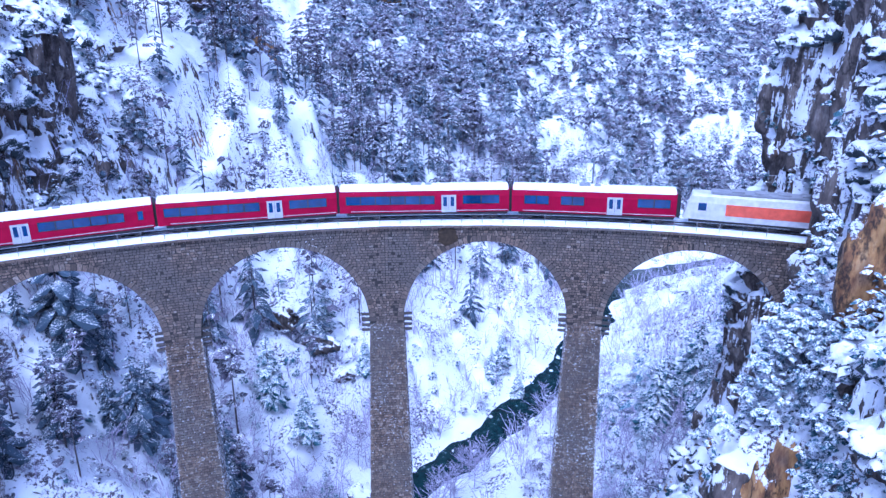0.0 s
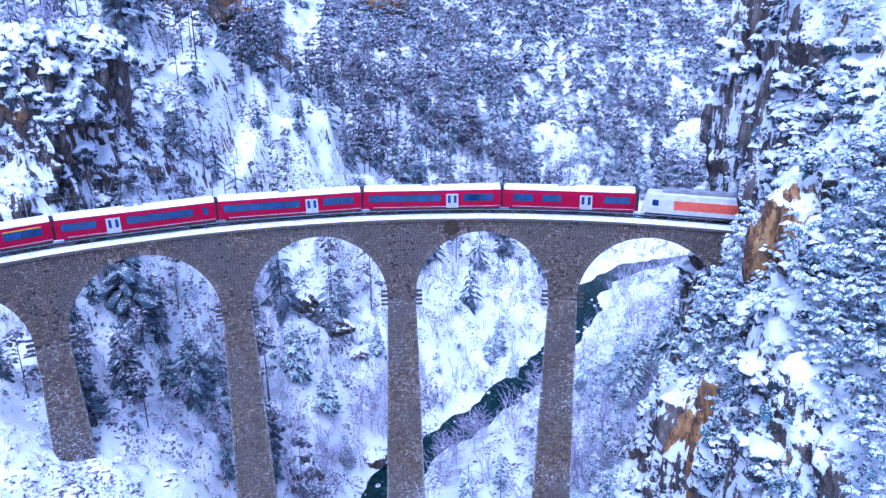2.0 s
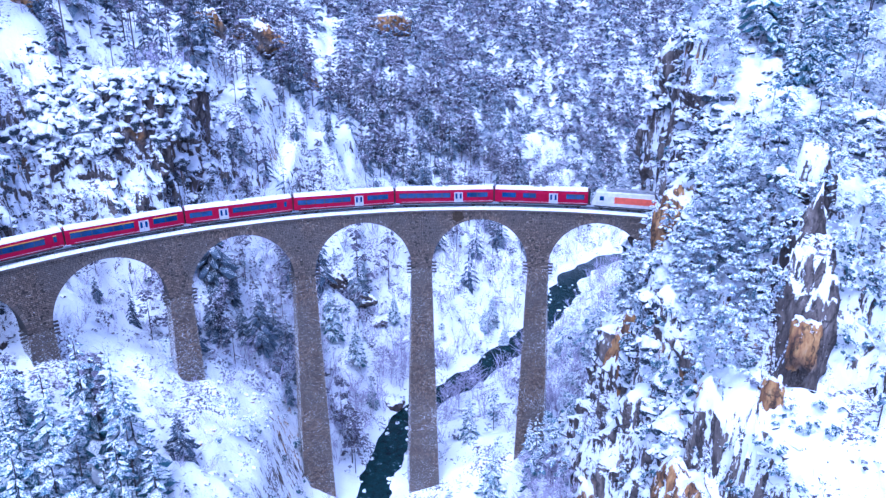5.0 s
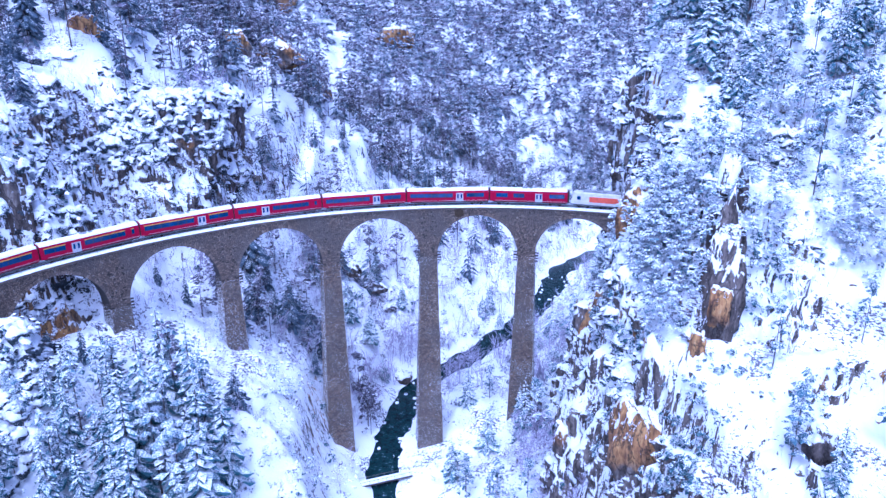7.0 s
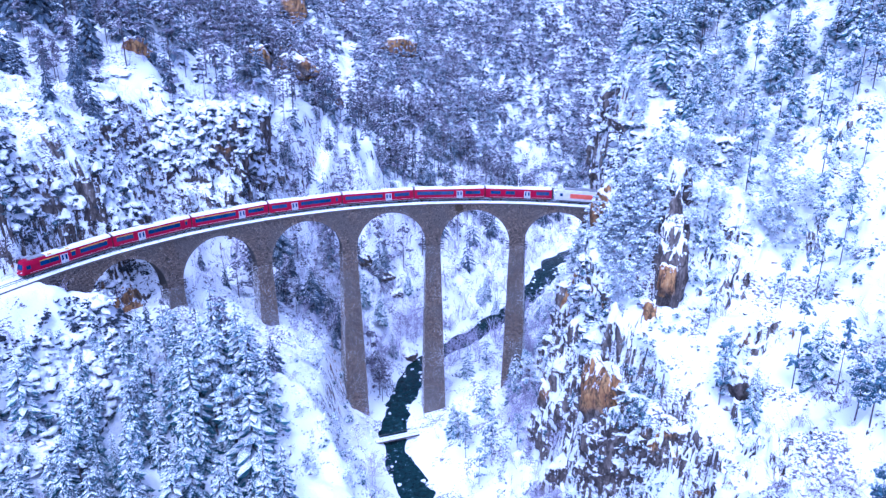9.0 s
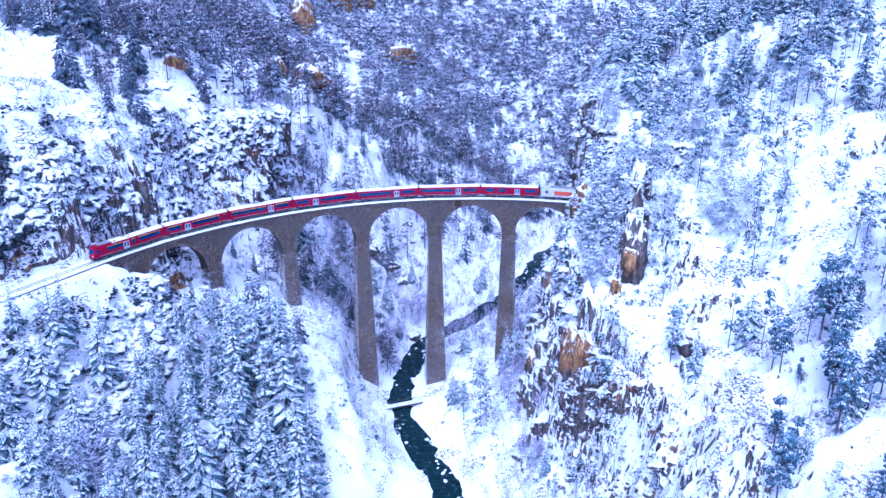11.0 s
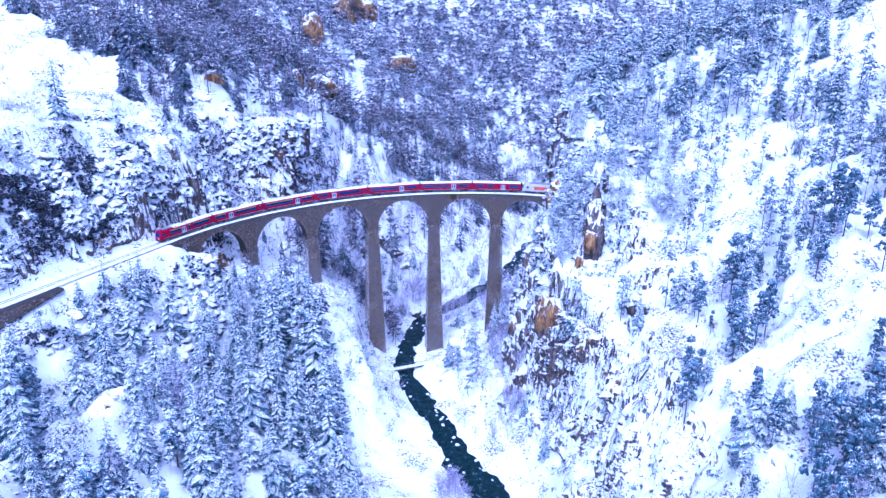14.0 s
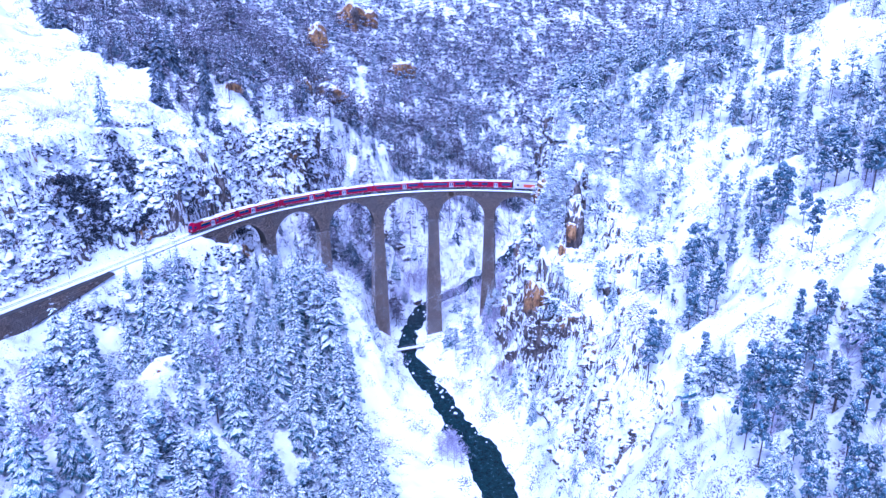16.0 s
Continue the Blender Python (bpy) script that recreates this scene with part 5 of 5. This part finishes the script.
def build_brush():
    g = np.random.default_rng(79)
    kinds = [shrub_np(s, 9) for s in (1, 2, 3, 4)]
    twiggy = [twig_bush(s, 6, 3) for s in (5, 6, 7)]
    snowy, frost = [], []
    for x0, x1, y0, y1, step, share in ((-135, 130, -75, 150, 1.9, 0.5), (-150, 160, 150, 330, 2.7, 0.55)):
        x, y, u = scatter(x0, x1, y0, y1, step, 73 + int(step))
        z, d, s = plant(x, y)
        gap = fbm(x / 14, y / 14, seed=95, octaves=3)
        patch = smoothstep(-0.1, 0.35, fbm(x / 30, y / 30, seed=97, octaves=3))
        gap = np.where((d > 25) & (y < 75), gap - 0.9 + 1.0 * patch, gap)
        p = share * np.clip(0.55 + 1.1 * gap, 0.02, 1.6) * smoothstep(9, 20, np.abs(d)) + 0.02 * (np.abs(d) > 7)
        p = np.where((y > 100) & (np.abs(d) > 5.5) & (np.abs(d) < 14), 0.45, p)
        out = line_offset(x, y)
        p = np.where((y > 112) & (d < -34), 0.5 * p, p)
        # real lilac brush, thickened so its colour also gives this slope its shade
        p = np.where((y > 102) & (y < 310) & (d < -7) & (d > -48), 0.48 + 1.0 * np.clip(gap + 0.2, 0, 1), p)
        p = np.where((y > 100) & (d > 7) & (d < 60), 0.5 + 0.6 * np.clip(gap + 0.2, 0, 1), p)
        p = np.where((d < -22) & (d > -55) & (y > 46) & (y < 104), 0.7 + 0.5 * gap, p)
        p = np.where((x > -4) & (x < 23) & (y > 84) & (y < 136) & (d > 5.5), 0.05, p)
        meadow = (d < 0) & (np.abs(d) < 26) & (y < 44)
        p = np.where(meadow, p * 0.25, p)
        p = np.where((np.abs(out) < 4.5) & (z > 45), 0, p)
        for i in np.where(u < p)[0]:
            size = g.uniform(0.9, 2.4) * (0.7 if -58 < x[i] < -18 and 44 < y[i] < 92 else 1.0)
            # enlarged there too, to darken the snow as the valley's shade would
            size = size * 1.75 if y[i] > 102 and abs(d[i]) < 55 else size
            if g.random() < (0.16 if y[i] > 102 else 0.45):
                P, F = kinds[g.integers(4)]
                Q = turned(P, g.uniform(0, 6.28)) * (size, size, size * 0.8) + (x[i], y[i], z[i] - 0.1)
                snowy.append((Q, F))
            else:
                P, F = twiggy[g.integers(3)]
                size *= g.uniform(1.0, 1.8)
                Q = turned(P, g.uniform(0, 6.28)) * (size * 1.2, size * 1.2, size) + (x[i], y[i], z[i] - 0.1)
                frost.append((Q, F))
    for name, pieces, mat, label in (("snowy_brush", snowy, M_SHRUB, "low brush under snow on the slopes"), ("frosted_brush", frost, M_TWIG, "bare frosted lilac brush on the slopes")):
        V, F = gather(pieces)
        ob = new(name, mesh_np(name, V, F, mat))
        tagged(ob, label, "brush", kind="stuff")


def boulder_np(seed, level=2):
    """A weathered block of rock about one unit across."""
    bm = bmesh.new()
    bmesh.ops.create_icosphere(bm, subdivisions=level, radius=0.5)
    bm.verts.ensure_lookup_table()
    V = np.array([v.co for v in bm.verts])
    F = np.array([[v.index for v in f.verts] for f in bm.faces])
    bm.free()
    n = V / 0.5
    r = 1 + 0.30 * fbm(n[:, 0] * 1.1 + seed * 7, n[:, 1] * 1.1, n[:, 2] * 1.1, 3, seed)
    V = V * r[:, None]
    g = np.random.default_rng(seed)
    for _ in range(5):
        d = g.normal(size=3)
        d /= np.linalg.norm(d)
        over = np.maximum(V @ d - g.uniform(0.30, 0.42), 0)
        V = V - over[:, None] * d
    return V, F


def on_rock(count, lo, hi, seed):
    """Spots on steep ground, as many on each square metre."""
    g = np.random.default_rng(seed)
    P, up, area = STEEP["place"], STEEP["up"], STEEP["area"]
    w = area * ((up > lo) & (up < hi))
    out = line_offset(P[:, 0], P[:, 1])
    w = np.where((np.abs(out) < 6.5) & (P[:, 2] > 40) & (P[:, 2] < 76) & (P[:, 0] < 41.5), 0, w)
    w = w * np.where((P[:, 0] > 28) & (P[:, 1] > 25), 2.5, np.where((P[:, 0] < -74) & (P[:, 1] < 100), 4.0, 1.0))
    w = w * np.where((P[:, 1] > 100) & (P[:, 2] < 45) & (up > 0.45), 3.0, 1.0)
    w = w * np.where((P[:, 0] < -18) & (P[:, 0] > -58) & (P[:, 1] > 44) & (P[:, 1] < 92) & (up > 0.45), 9.0, 1.0)
    w = w * (0.3 + 1.2 * np.clip(0.5 + fbm(P[:, 0] / 9, P[:, 1] / 9, P[:, 2] / 9, 2, seed), 0, 1))
    i = g.choice(len(w), size=count, p=w / w.sum())
    return P[i], g


def build_crags():
    """Blocks and ledges standing out of the steep slopes."""
    kinds = [boulder_np(s) for s in range(1, 7)]
    pieces = []
    for count, lo, hi, a, b in ((260, 0.0, 0.55, 1.4, 3.4), (300, 0.55, 0.9, 0.7, 2.2)):
        P, g = on_rock(count, lo, hi, 85 + int(10 * hi))
        for p in P:
            Q, F = kinds[g.integers(6)]
            size = g.uniform(a, b) * g.uniform(0.6, 1.0)
            tall = g.uniform(0.6, 1.6)
            Q = turned(Q, g.uniform(0, 6.28)) * (size, size * g.uniform(0.7, 1.1), size * tall)
            pieces.append((Q + p - (0, 0, 0.15 * size), F))
    small = [boulder_np(s, 1) for s in (11, 12, 13)]
    P, g = on_rock(2800, 0.5, 0.93, 86)
    for p in P:
        Q, F = small[g.integers(3)]
        size = g.uniform(0.35, 1.3)
        pieces.append((turned(Q, g.uniform(0, 6.28)) * (size * 1.3, size, size * 0.8) + p, F))
    V, F = gather(pieces)
    ob = new("crag_block", mesh_np("crag_block", V, F, M_GROUND))
    tagged(ob, "snow-capped limestone blocks standing out of the slopes", "rocks", kind="stuff")


def build_outcrops():
    """Bare rock faces: brown ones on the wooded slope beyond the viaduct, ochre ones in the cliff, dark earth under the first arch."""
    far = ((-47, 199, 17, 13, 20), (-60, 196, 12, 12, -10), (-6, 334, 20, 18, 10), (-64, 326, 16, 26, 30), (-43, 388, 24, 26, 0),
           (-28, 400, 18, 22, 15), (-79, 121, 7, 7, 30), (-36, 222, 10, 10, 0), (-52, 228, 9, 22, 10))
    near = ((29.6, 35.0, 42.5, 11, 7, 17, -70), (38.6, 68.8, 70, 7, 6, 14, -65), (45.5, 91, 88, 3, 3, 14, -70), (44.5, 96.0, 80, 5, 4, 30, -80), (33.8, 55.6, 51, 8, 6, 14, -70), (46, 31.5, 57, 7, 5, 8, -50),
            (50, 18, 53, 6, 4, 7, -40), (32.2, 68.8, 43.5, 6, 5, 24, -72), (-75.5, 71, 46, 17, 8, 15, 35),
            (-25, 151.5, 30.5, 18, 7, 7, -35), (-17, 150, 24, 13, 6, 5.5, -35), (-11.5, 148.5, 18, 8, 4, 4, -30), (-20, 118.5, 7.5, 10, 6, 9, -20), (-7.7, 130, 2.5, 7, 4, 5, 0), (-31, 153, 36, 10, 6, 8, -40))
    # the buttress over the open slope: a free-standing pinnacle, its flank, and two ochre scars
    buttress = ((46, 46.3, 79, 6, 5, 18, -60, M_CLIFF), (42, 38.5, 66, 8, 5, 20, -55, M_DARKROCK), (43.5, 42, 72, 6, 4.5, 19, -60, M_DARKROCK), (40.4, 34.4, 66, 3.6, 3.0, 8, -50, M_BROWNROCK),
                (37.9, 34.2, 57.5, 3.4, 3.0, 10, -50, M_BROWNROCK), (33.4, 37.5, 53, 7, 6, 14, -60, M_CLIFF))
    PALE = {len(far) + 2, len(far) + 3, len(far) + 5, len(far) + 6}
    rows = [(x, y, plant(np.array([float(x)]), np.array([float(y)]))[0][0] + 0.12 * h, w, w * 0.6, h, turn) for x, y, w, h, turn in far] + list(near) + [r[:7] for r in buttress]
    for k, (x, y, z, w, deep, h, turn) in enumerate(rows):
        V, F = boulder_np(300 + k, 4)
        V = V * (1 + 0.16 * fbm(V[:, 0] * 7, V[:, 1] * 7, V[:, 2] * 3, 3, 310 + k) + 0.10 * fbm(V[:, 0] * 22, V[:, 1] * 22, V[:, 2] * 5, 2, 330 + k))[:, None]
        rock = buttress[k - len(far) - len(near)][7] if k >= len(far) + len(near) else None
        ob = new("cliff", mesh_np("cliff", V * (w, deep, h), F, rock or M_CLIFF if k in PALE or rock else M_DARKROCK if k > len(far) + 8 else M_BROWNROCK, True))
        ob.matrix_basis = pose(x, y, z, 0, 0, turn)
        tagged(ob, "bare reddish-brown rock face among snowy trees" if k < len(far) else "bare ochre-stained rock face breaking out of the snow", "cliff", kind="structure")


def build_ribs():
    """Low crests of broken rock running down the open eastern slope, steep on the side of the stream."""
    crests = (([(43.5, 48), (42.5, 43), (43, 38.5), (38.5, 34), (36, 30)], 3.4, 2.6), ([(40.5, 26), (41.3, 21), (40, 19), (41.8, 13.8), (40.3, 4.5), (38, -20)], 2.6, 2.2),
              ([(58, 35), (54, 37), (50.7, 33.4), (47, 28)], 3.2, 2.6), ([(56, 24), (54, 21.5), (50.4, 18.8)], 1.5, 1.2),
              ([(51, 19), (48.1, 17.1), (47.8, 12.2), (46, 0), (46.7, -16), (47.3, -25), (47.9, -38)], 2.2, 2.0), ([(72, 40), (69.5, 36), (69, 33)], 2.4, 1.8),
              ([(90, 60), (83.4, 52.8), (78, 46)], 2.0, 1.8), ([(50, 44), (51.5, 41.9), (54, 37.5)], 1.8, 1.5), ([(29, 29), (32, 16), (31.3, 7.4), (33, -5)], 2.0, 1.8))
    for k, (line, tall, half) in enumerate(crests):
        P = np.array(line, float)
        run = np.concatenate([[0], np.cumsum(np.hypot(*np.diff(P, axis=0).T))])
        n = int(run[-1] / 0.45)
        s = np.linspace(0, run[-1], n)
        x, y = np.interp(s, run, P[:, 0]), np.interp(s, run, P[:, 1])
        x = x + 1.1 * fbm(s / 5, s * 0, seed=400 + k, octaves=3)
        y = y + 1.1 * fbm(s / 5, s * 0 + 9, seed=410 + k, octaves=3)
        k_ = np.hypot(np.gradient(x), np.gradient(y)) + 1e-6
        nx, ny = -np.gradient(y) / k_, np.gradient(x) / k_
        c = np.array([-1.0, -0.86, -0.74, -0.64, -0.55, -0.46, -0.36, -0.24, -0.05, 0.2, 0.5, 0.9, 1.4, 2.0]) * half
        rise = np.array([-0.3, 0.05, 0.32, 0.58, 0.80, 0.96, 1.0, 0.95, 0.84, 0.68, 0.48, 0.26, 0.06, -0.3])
        # the steep side faces the stream
        X, Y = x[:, None] - nx[:, None] * -c, y[:, None] - ny[:, None] * -c
        if X[:, 0].mean() + Y[:, 0].mean() > X[:, -1].mean() + Y[:, -1].mean():
            X, Y = x[:, None] - nx[:, None] * c, y[:, None] - ny[:, None] * c
        S, C = np.broadcast_to(s[:, None], X.shape), np.broadcast_to(c, X.shape)
        f = lambda a, b, seed, o=3: fbm((S / a).ravel(), (C / b).ravel() + 3.0 * k, seed=seed, octaves=o).reshape(X.shape)
        ends = smoothstep(0, 2.5, s) * (1 - smoothstep(run[-1] - 2.5, run[-1], s))
        height = tall * ends * np.clip(0.65 + 1.1 * fbm(s / 4.5, s * 0, seed=420 + k, octaves=3), 0.0, 1.5)
        base = plant(X.ravel(), Y.ravel())[0].reshape(X.shape)
        Z = base + height[:, None] * rise + 0.35 * f(1.3, 1.1, 430) * (rise > 0) - 0.5 * (rise < 0)
        X, Y = X + 0.5 * f(1.6, 0.9, 440), Y + 0.5 * f(1.6, 0.9, 450)
        m = len(c)
        i = (np.arange(n - 1)[:, None] * m + np.arange(m - 1)[None, :]).ravel()
        F = np.stack([i, i + 1, i + m + 1, i + m], 1)
        V = np.stack([X, Y, Z], 2).reshape(-1, 3)
        if np.cross(V[F[:, 2]] - V[F[:, 0]], V[F[:, 3]] - V[F[:, 1]])[:, 2].sum() < 0:
            F = F[:, ::-1]
        ob = new("rock_rib", mesh_np("rock_rib", V, F, M_CLIFF))
        tagged(ob, "low crest of broken grey and ochre rock in the snow", "rock", kind="structure")


def snow_heap_np(seed):
    """A bush bowed under snow, about one unit across: billowing upper half of a lump, with sprays sticking out."""
    bm = bmesh.new()
    bmesh.ops.create_icosphere(bm, subdivisions=3, radius=0.5)
    bmesh.ops.delete(bm, geom=[v for v in bm.verts if v.co.z < -0.2], context="VERTS")
    bm.verts.index_update()
    V = np.array([v.co for v in bm.verts])
    F = np.array([[v.index for v in f.verts] for f in bm.faces])
    bm.free()
    n = V / 0.5
    big = fbm(n[:, 0] * 1.3 + seed, n[:, 1] * 1.3, n[:, 2] * 1.3, 2, seed)
    knobs = np.abs(fbm(n[:, 0] * 2.6, n[:, 1] * 2.6 + seed, n[:, 2] * 2.6, 2, seed + 5))
    V = V * (0.95 + 0.35 * big - 0.55 * knobs + 0.12)[:, None]
    Q, G = shrub_np(seed + 50, 7, 0.7)
    return np.concatenate([V, Q * 1.05 - (0, 0, 0.25)]), np.concatenate([F, G + len(V)])


def beside_bare_faces(p):
    """True where nothing grows over the bare ochre faces of the eastern cliff."""
    p = np.atleast_2d(p)
    free = np.ones(len(p), bool)
    for c, r in (((37.6, 67.8, 70), (5.5, 5.5, 8)), ((29.5, 34.5, 42), (6.5, 6.5, 9.5)), ((31.2, 67.8, 43.5), (4.5, 4.5, 13)), ((33, 55.6, 51), (4, 4, 6))):
        free &= (((p - c) / r) ** 2).sum(1) > 1
    return free


def build_cliff_growth():
    """Snow-laden bushes and stunted pines clinging to the rock."""
    kinds = [shrub_np(s, 11) for s in (101, 102, 103, 104)]
    small = [pine_crown(s, 17, 0.25, 0.12, 4, True) for s in (111, 112, 113)]
    P, g = on_rock(3400, 0.0, 0.60, 121)
    P = P[beside_bare_faces(P)]
    bushes, pines = [], []
    for p in P:
        size = g.uniform(0.8, 2.6)
        Q, F = kinds[g.integers(4)]
        bushes.append((turned(Q, g.uniform(0, 6.28)) * (size, size, size * g.uniform(0.7, 1.1)) + p - (0, 0, 0.25 * size), F))
    # a thicker growth round the buttress and down to the foot of the cliff
    S, up, area = STEEP["place"], STEEP["up"], STEEP["area"]
    w = area * ((S[:, 0] > 29) & (S[:, 0] < 52) & (S[:, 1] > 20) & (S[:, 1] < 66) & (S[:, 2] > 38) & (S[:, 2] < 84) & (up < 0.9)) * beside_bare_faces(S)
    w = w * np.clip(0.4 + 1.5 * fbm(S[:, 0] / 7, S[:, 1] / 7, S[:, 2] / 9, 2, 177), 0.0, 1)
    for i in g.choice(len(w), size=950, p=w / w.sum()):
        size = g.uniform(0.9, 2.8)
        Q, F = kinds[g.integers(4)]
        bushes.append((turned(Q, g.uniform(0, 6.28)) * (size, size, size * g.uniform(0.6, 1.0)) + S[i] - (0, 0, 0.2 * size), F))
    # rounded bushes heaped with snow on the eastern cliff
    heaped = [snow_heap_np(s) for s in (161, 162, 163, 164, 165)]
    S, up, area = STEEP["place"], STEEP["up"], STEEP["area"]
    w = area * ((S[:, 0] > 29) & (S[:, 0] < 70) & (S[:, 1] > 40) & (S[:, 1] < 112) & (S[:, 2] > 12) & (S[:, 2] < 105) & (up < 0.75))
    w = w * ~((np.abs(line_offset(S[:, 0], S[:, 1])) < 6.5) & (S[:, 2] > 48) & (S[:, 2] < 76) & (S[:, 0] < 43))
    w = w * np.clip(0.35 + 1.3 * fbm(S[:, 0] / 9, S[:, 1] / 9, S[:, 2] / 12, 2, 171), 0.0, 1) * beside_bare_faces(S)
    heaps = []
    for i in g.choice(len(w), size=700, p=w / w.sum()):
        size = g.uniform(1.6, 4.4)
        Q, F = heaped[g.integers(5)]
        heaps.append((turned(Q, g.uniform(0, 6.28)) * (size, size, size * g.uniform(0.7, 1.0)) + S[i] - (0, 0, 0.3 * size), F))
    # and on the bank below the line
    off = line_offset(S[:, 0], S[:, 1])
    w = area * ((S[:, 0] > -108) & (S[:, 0] < -66) & (S[:, 1] > 2) & (S[:, 1] < 56) & (off < -7) & (off > -26))
    w = w * np.clip(0.5 + 1.2 * fbm(S[:, 0] / 10, S[:, 1] / 10, seed=173, octaves=2), 0.05, 1)
    for i in g.choice(len(w), size=170, p=w / w.sum()):
        size = g.uniform(2.4, 5.6)
        Q, F = heaped[g.integers(5)]
        heaps.append((turned(Q, g.uniform(0, 6.28)) * (size, size, size * g.uniform(0.7, 1.0)) + S[i] - (0, 0, 0.25 * size), F))
    V, F = gather(heaps)
    tagged(new("heaped_brush", mesh_np("heaped_brush", V, F, M_HEAP, True)), "rounded bushes heaped with snow on the cliff", "brush", kind="stuff")
    # thicket on the slope above the line and in the hollow under the first arch
    S, up, area = STEEP["place"], STEEP["up"], STEEP["area"]
    off = line_offset(S[:, 0], S[:, 1])
    w = area * ((S[:, 0] < -46) & (S[:, 1] < 160) & (S[:, 1] > -25) & (off > 4.3) & (S[:, 2] > 60) & (S[:, 2] < 99) & (up < 0.86))
    w = w * np.clip(0.75 + 1.3 * fbm(S[:, 0] / 11, S[:, 1] / 11, S[:, 2] / 11, 3, 131), 0.08, 1.2)
    w = w * np.where((off < 14) & (S[:, 0] < -88), 2.2, np.where(off < 11, 0.35, 1.0)) * np.where((S[:, 1] > 80) & (S[:, 2] < 74), 0.25, 1.0)
    w = w + 1.5 * area * ((S[:, 0] < -66) & (S[:, 0] > -92) & (S[:, 1] > 55) & (S[:, 1] < 84) & (np.abs(off - 4) < 9) & (S[:, 2] < 60) & (S[:, 2] > 36))
    dark, pale = [], []
    white = fbm(S[:, 0] / 13, S[:, 1] / 13, S[:, 2] / 13, 3, 137)
    for i in g.choice(len(w), size=4400, p=w / w.sum()):
        size = g.uniform(1.2, 3.4) * (0.55 if off[i] < 6 else 1.0)
        turn, squat = g.uniform(0, 6.28), g.uniform(0.6, 0.9)
        if white[i] < g.uniform(-0.1, 0.15) and (S[i, 1] < 80 or S[i, 2] < 74):
            Q, F = kinds[g.integers(4)]
            dark.append((turned(Q, turn) * (size, size, size * squat) + S[i] - (0, 0, 0.2 * size), F))
        elif g.random() < 0.36:
            Q, F = heaped[g.integers(5)]
            full = size * (1.5 if up[i] < 0.45 else 1.25)
            pale.append((turned(Q, turn) * (full, full, full * (1.5 * squat if up[i] < 0.45 else squat)) + S[i] - (0, 0, 0.3 * size), F))
    w = area * ((S[:, 0] > -104) & (S[:, 0] < -66) & (S[:, 1] > 4) & (S[:, 1] < 58) & (off < -6) & (off > -24))
    w = w * (fbm(S[:, 0] / 6, S[:, 1] / 6, seed=175, octaves=2) > 0.25)
    for i in g.choice(len(w), size=170, p=w / w.sum()):
        size = g.uniform(1.6, 3.2)
        Q, F = kinds[g.integers(4)]
        dark.append((turned(Q, g.uniform(0, 6.28)) * (size, size, size * 0.8) + S[i] - (0, 0, 0.2 * size), F))
    V, F = gather(pale)
    tagged(new("white_thicket", mesh_np("white_thicket", V, F, M_HEAP, True)), "bushes buried in fresh snow above the line", "brush", kind="stuff")
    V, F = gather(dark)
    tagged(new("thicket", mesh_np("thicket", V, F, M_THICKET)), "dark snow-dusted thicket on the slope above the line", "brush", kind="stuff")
    P, g = on_rock(560, 0.0, 0.70, 122)
    # taller pines standing on the eastern cliff
    S, up, area = STEEP["place"], STEEP["up"], STEEP["area"]
    w = area * ((S[:, 0] > 33) & (S[:, 0] < 72) & (S[:, 1] > 36) & (S[:, 1] < 108) & (S[:, 2] > 45) & (up > 0.2) & (up < 0.85) & ~((np.abs(line_offset(S[:, 0], S[:, 1])) < 9) & (S[:, 2] < 76)))
    w = w * np.clip(0.45 + 1.4 * fbm(S[:, 0] / 9, S[:, 1] / 9, S[:, 2] / 14, 2, 151), 0.02, 1)
    P = np.concatenate([P, S[g.choice(len(w), size=300, p=w / w.sum())]])
    for p in P[beside_bare_faces(P)]:
        h = g.uniform(3, 8.5) * (1.4 if p[0] > 33 and p[1] > 36 else 1.0)
        Q, F = small[g.integers(3)]
        pines.append((turned(Q, g.uniform(0, 6.28)) * h + p - (0, 0, 0.06 * h), F))
    for name, pieces, mat, label in (("cliff_brush", bushes, M_CLIFFBUSH, "snow-laden bushes clinging to the cliffs"), ("cliff_pine", pines, M_CLIFFPINE, "stunted frosted pines on the cliffs")):
        V, F = gather(pieces)
        tagged(new(name, mesh_np(name, V, F, mat)), label, "brush", kind="stuff")


def build_stream_boulders():
    g = np.random.default_rng(87)
    kinds = {}
    for k in range(110):
        j = g.integers(4, 15)
        u = g.random()
        p = RIVER[j] * (1 - u) + RIVER[j + 1] * u
        q = (RIVER[j + 1] - RIVER[j]) / np.hypot(*(RIVER[j + 1] - RIVER[j]))
        w = g.choice([-1, 1]) * g.uniform(1.5, 5.2)
        size = g.uniform(0.5, 1.5)
        kind = int(g.integers(3))
        if kind not in kinds:
            kinds[kind] = mesh_np("snow_capped_boulder", *boulder_np(20 + kind), M_GROUND, True)
        ob = new("snow_capped_boulder", kinds[kind])
        ob.matrix_basis = pose(p[0] + q[1] * w, p[1] - q[0] * w, 0.8, 0, 0, g.uniform(0, 360))
        ob.scale = (size, size * g.uniform(0.7, 1.2), size * 0.75)
        tagged(ob, "round boulder with a cap of snow in the stream", "boulder", "boulders in the stream")


build_woods()
build_brush()
build_crags()
build_outcrops()
build_ribs()
build_cliff_growth()
build_stream_boulders()

# ---- single stones ----
for stone_name, blocks, owner in single:
    single_blocks(stone_name, blocks, owner)
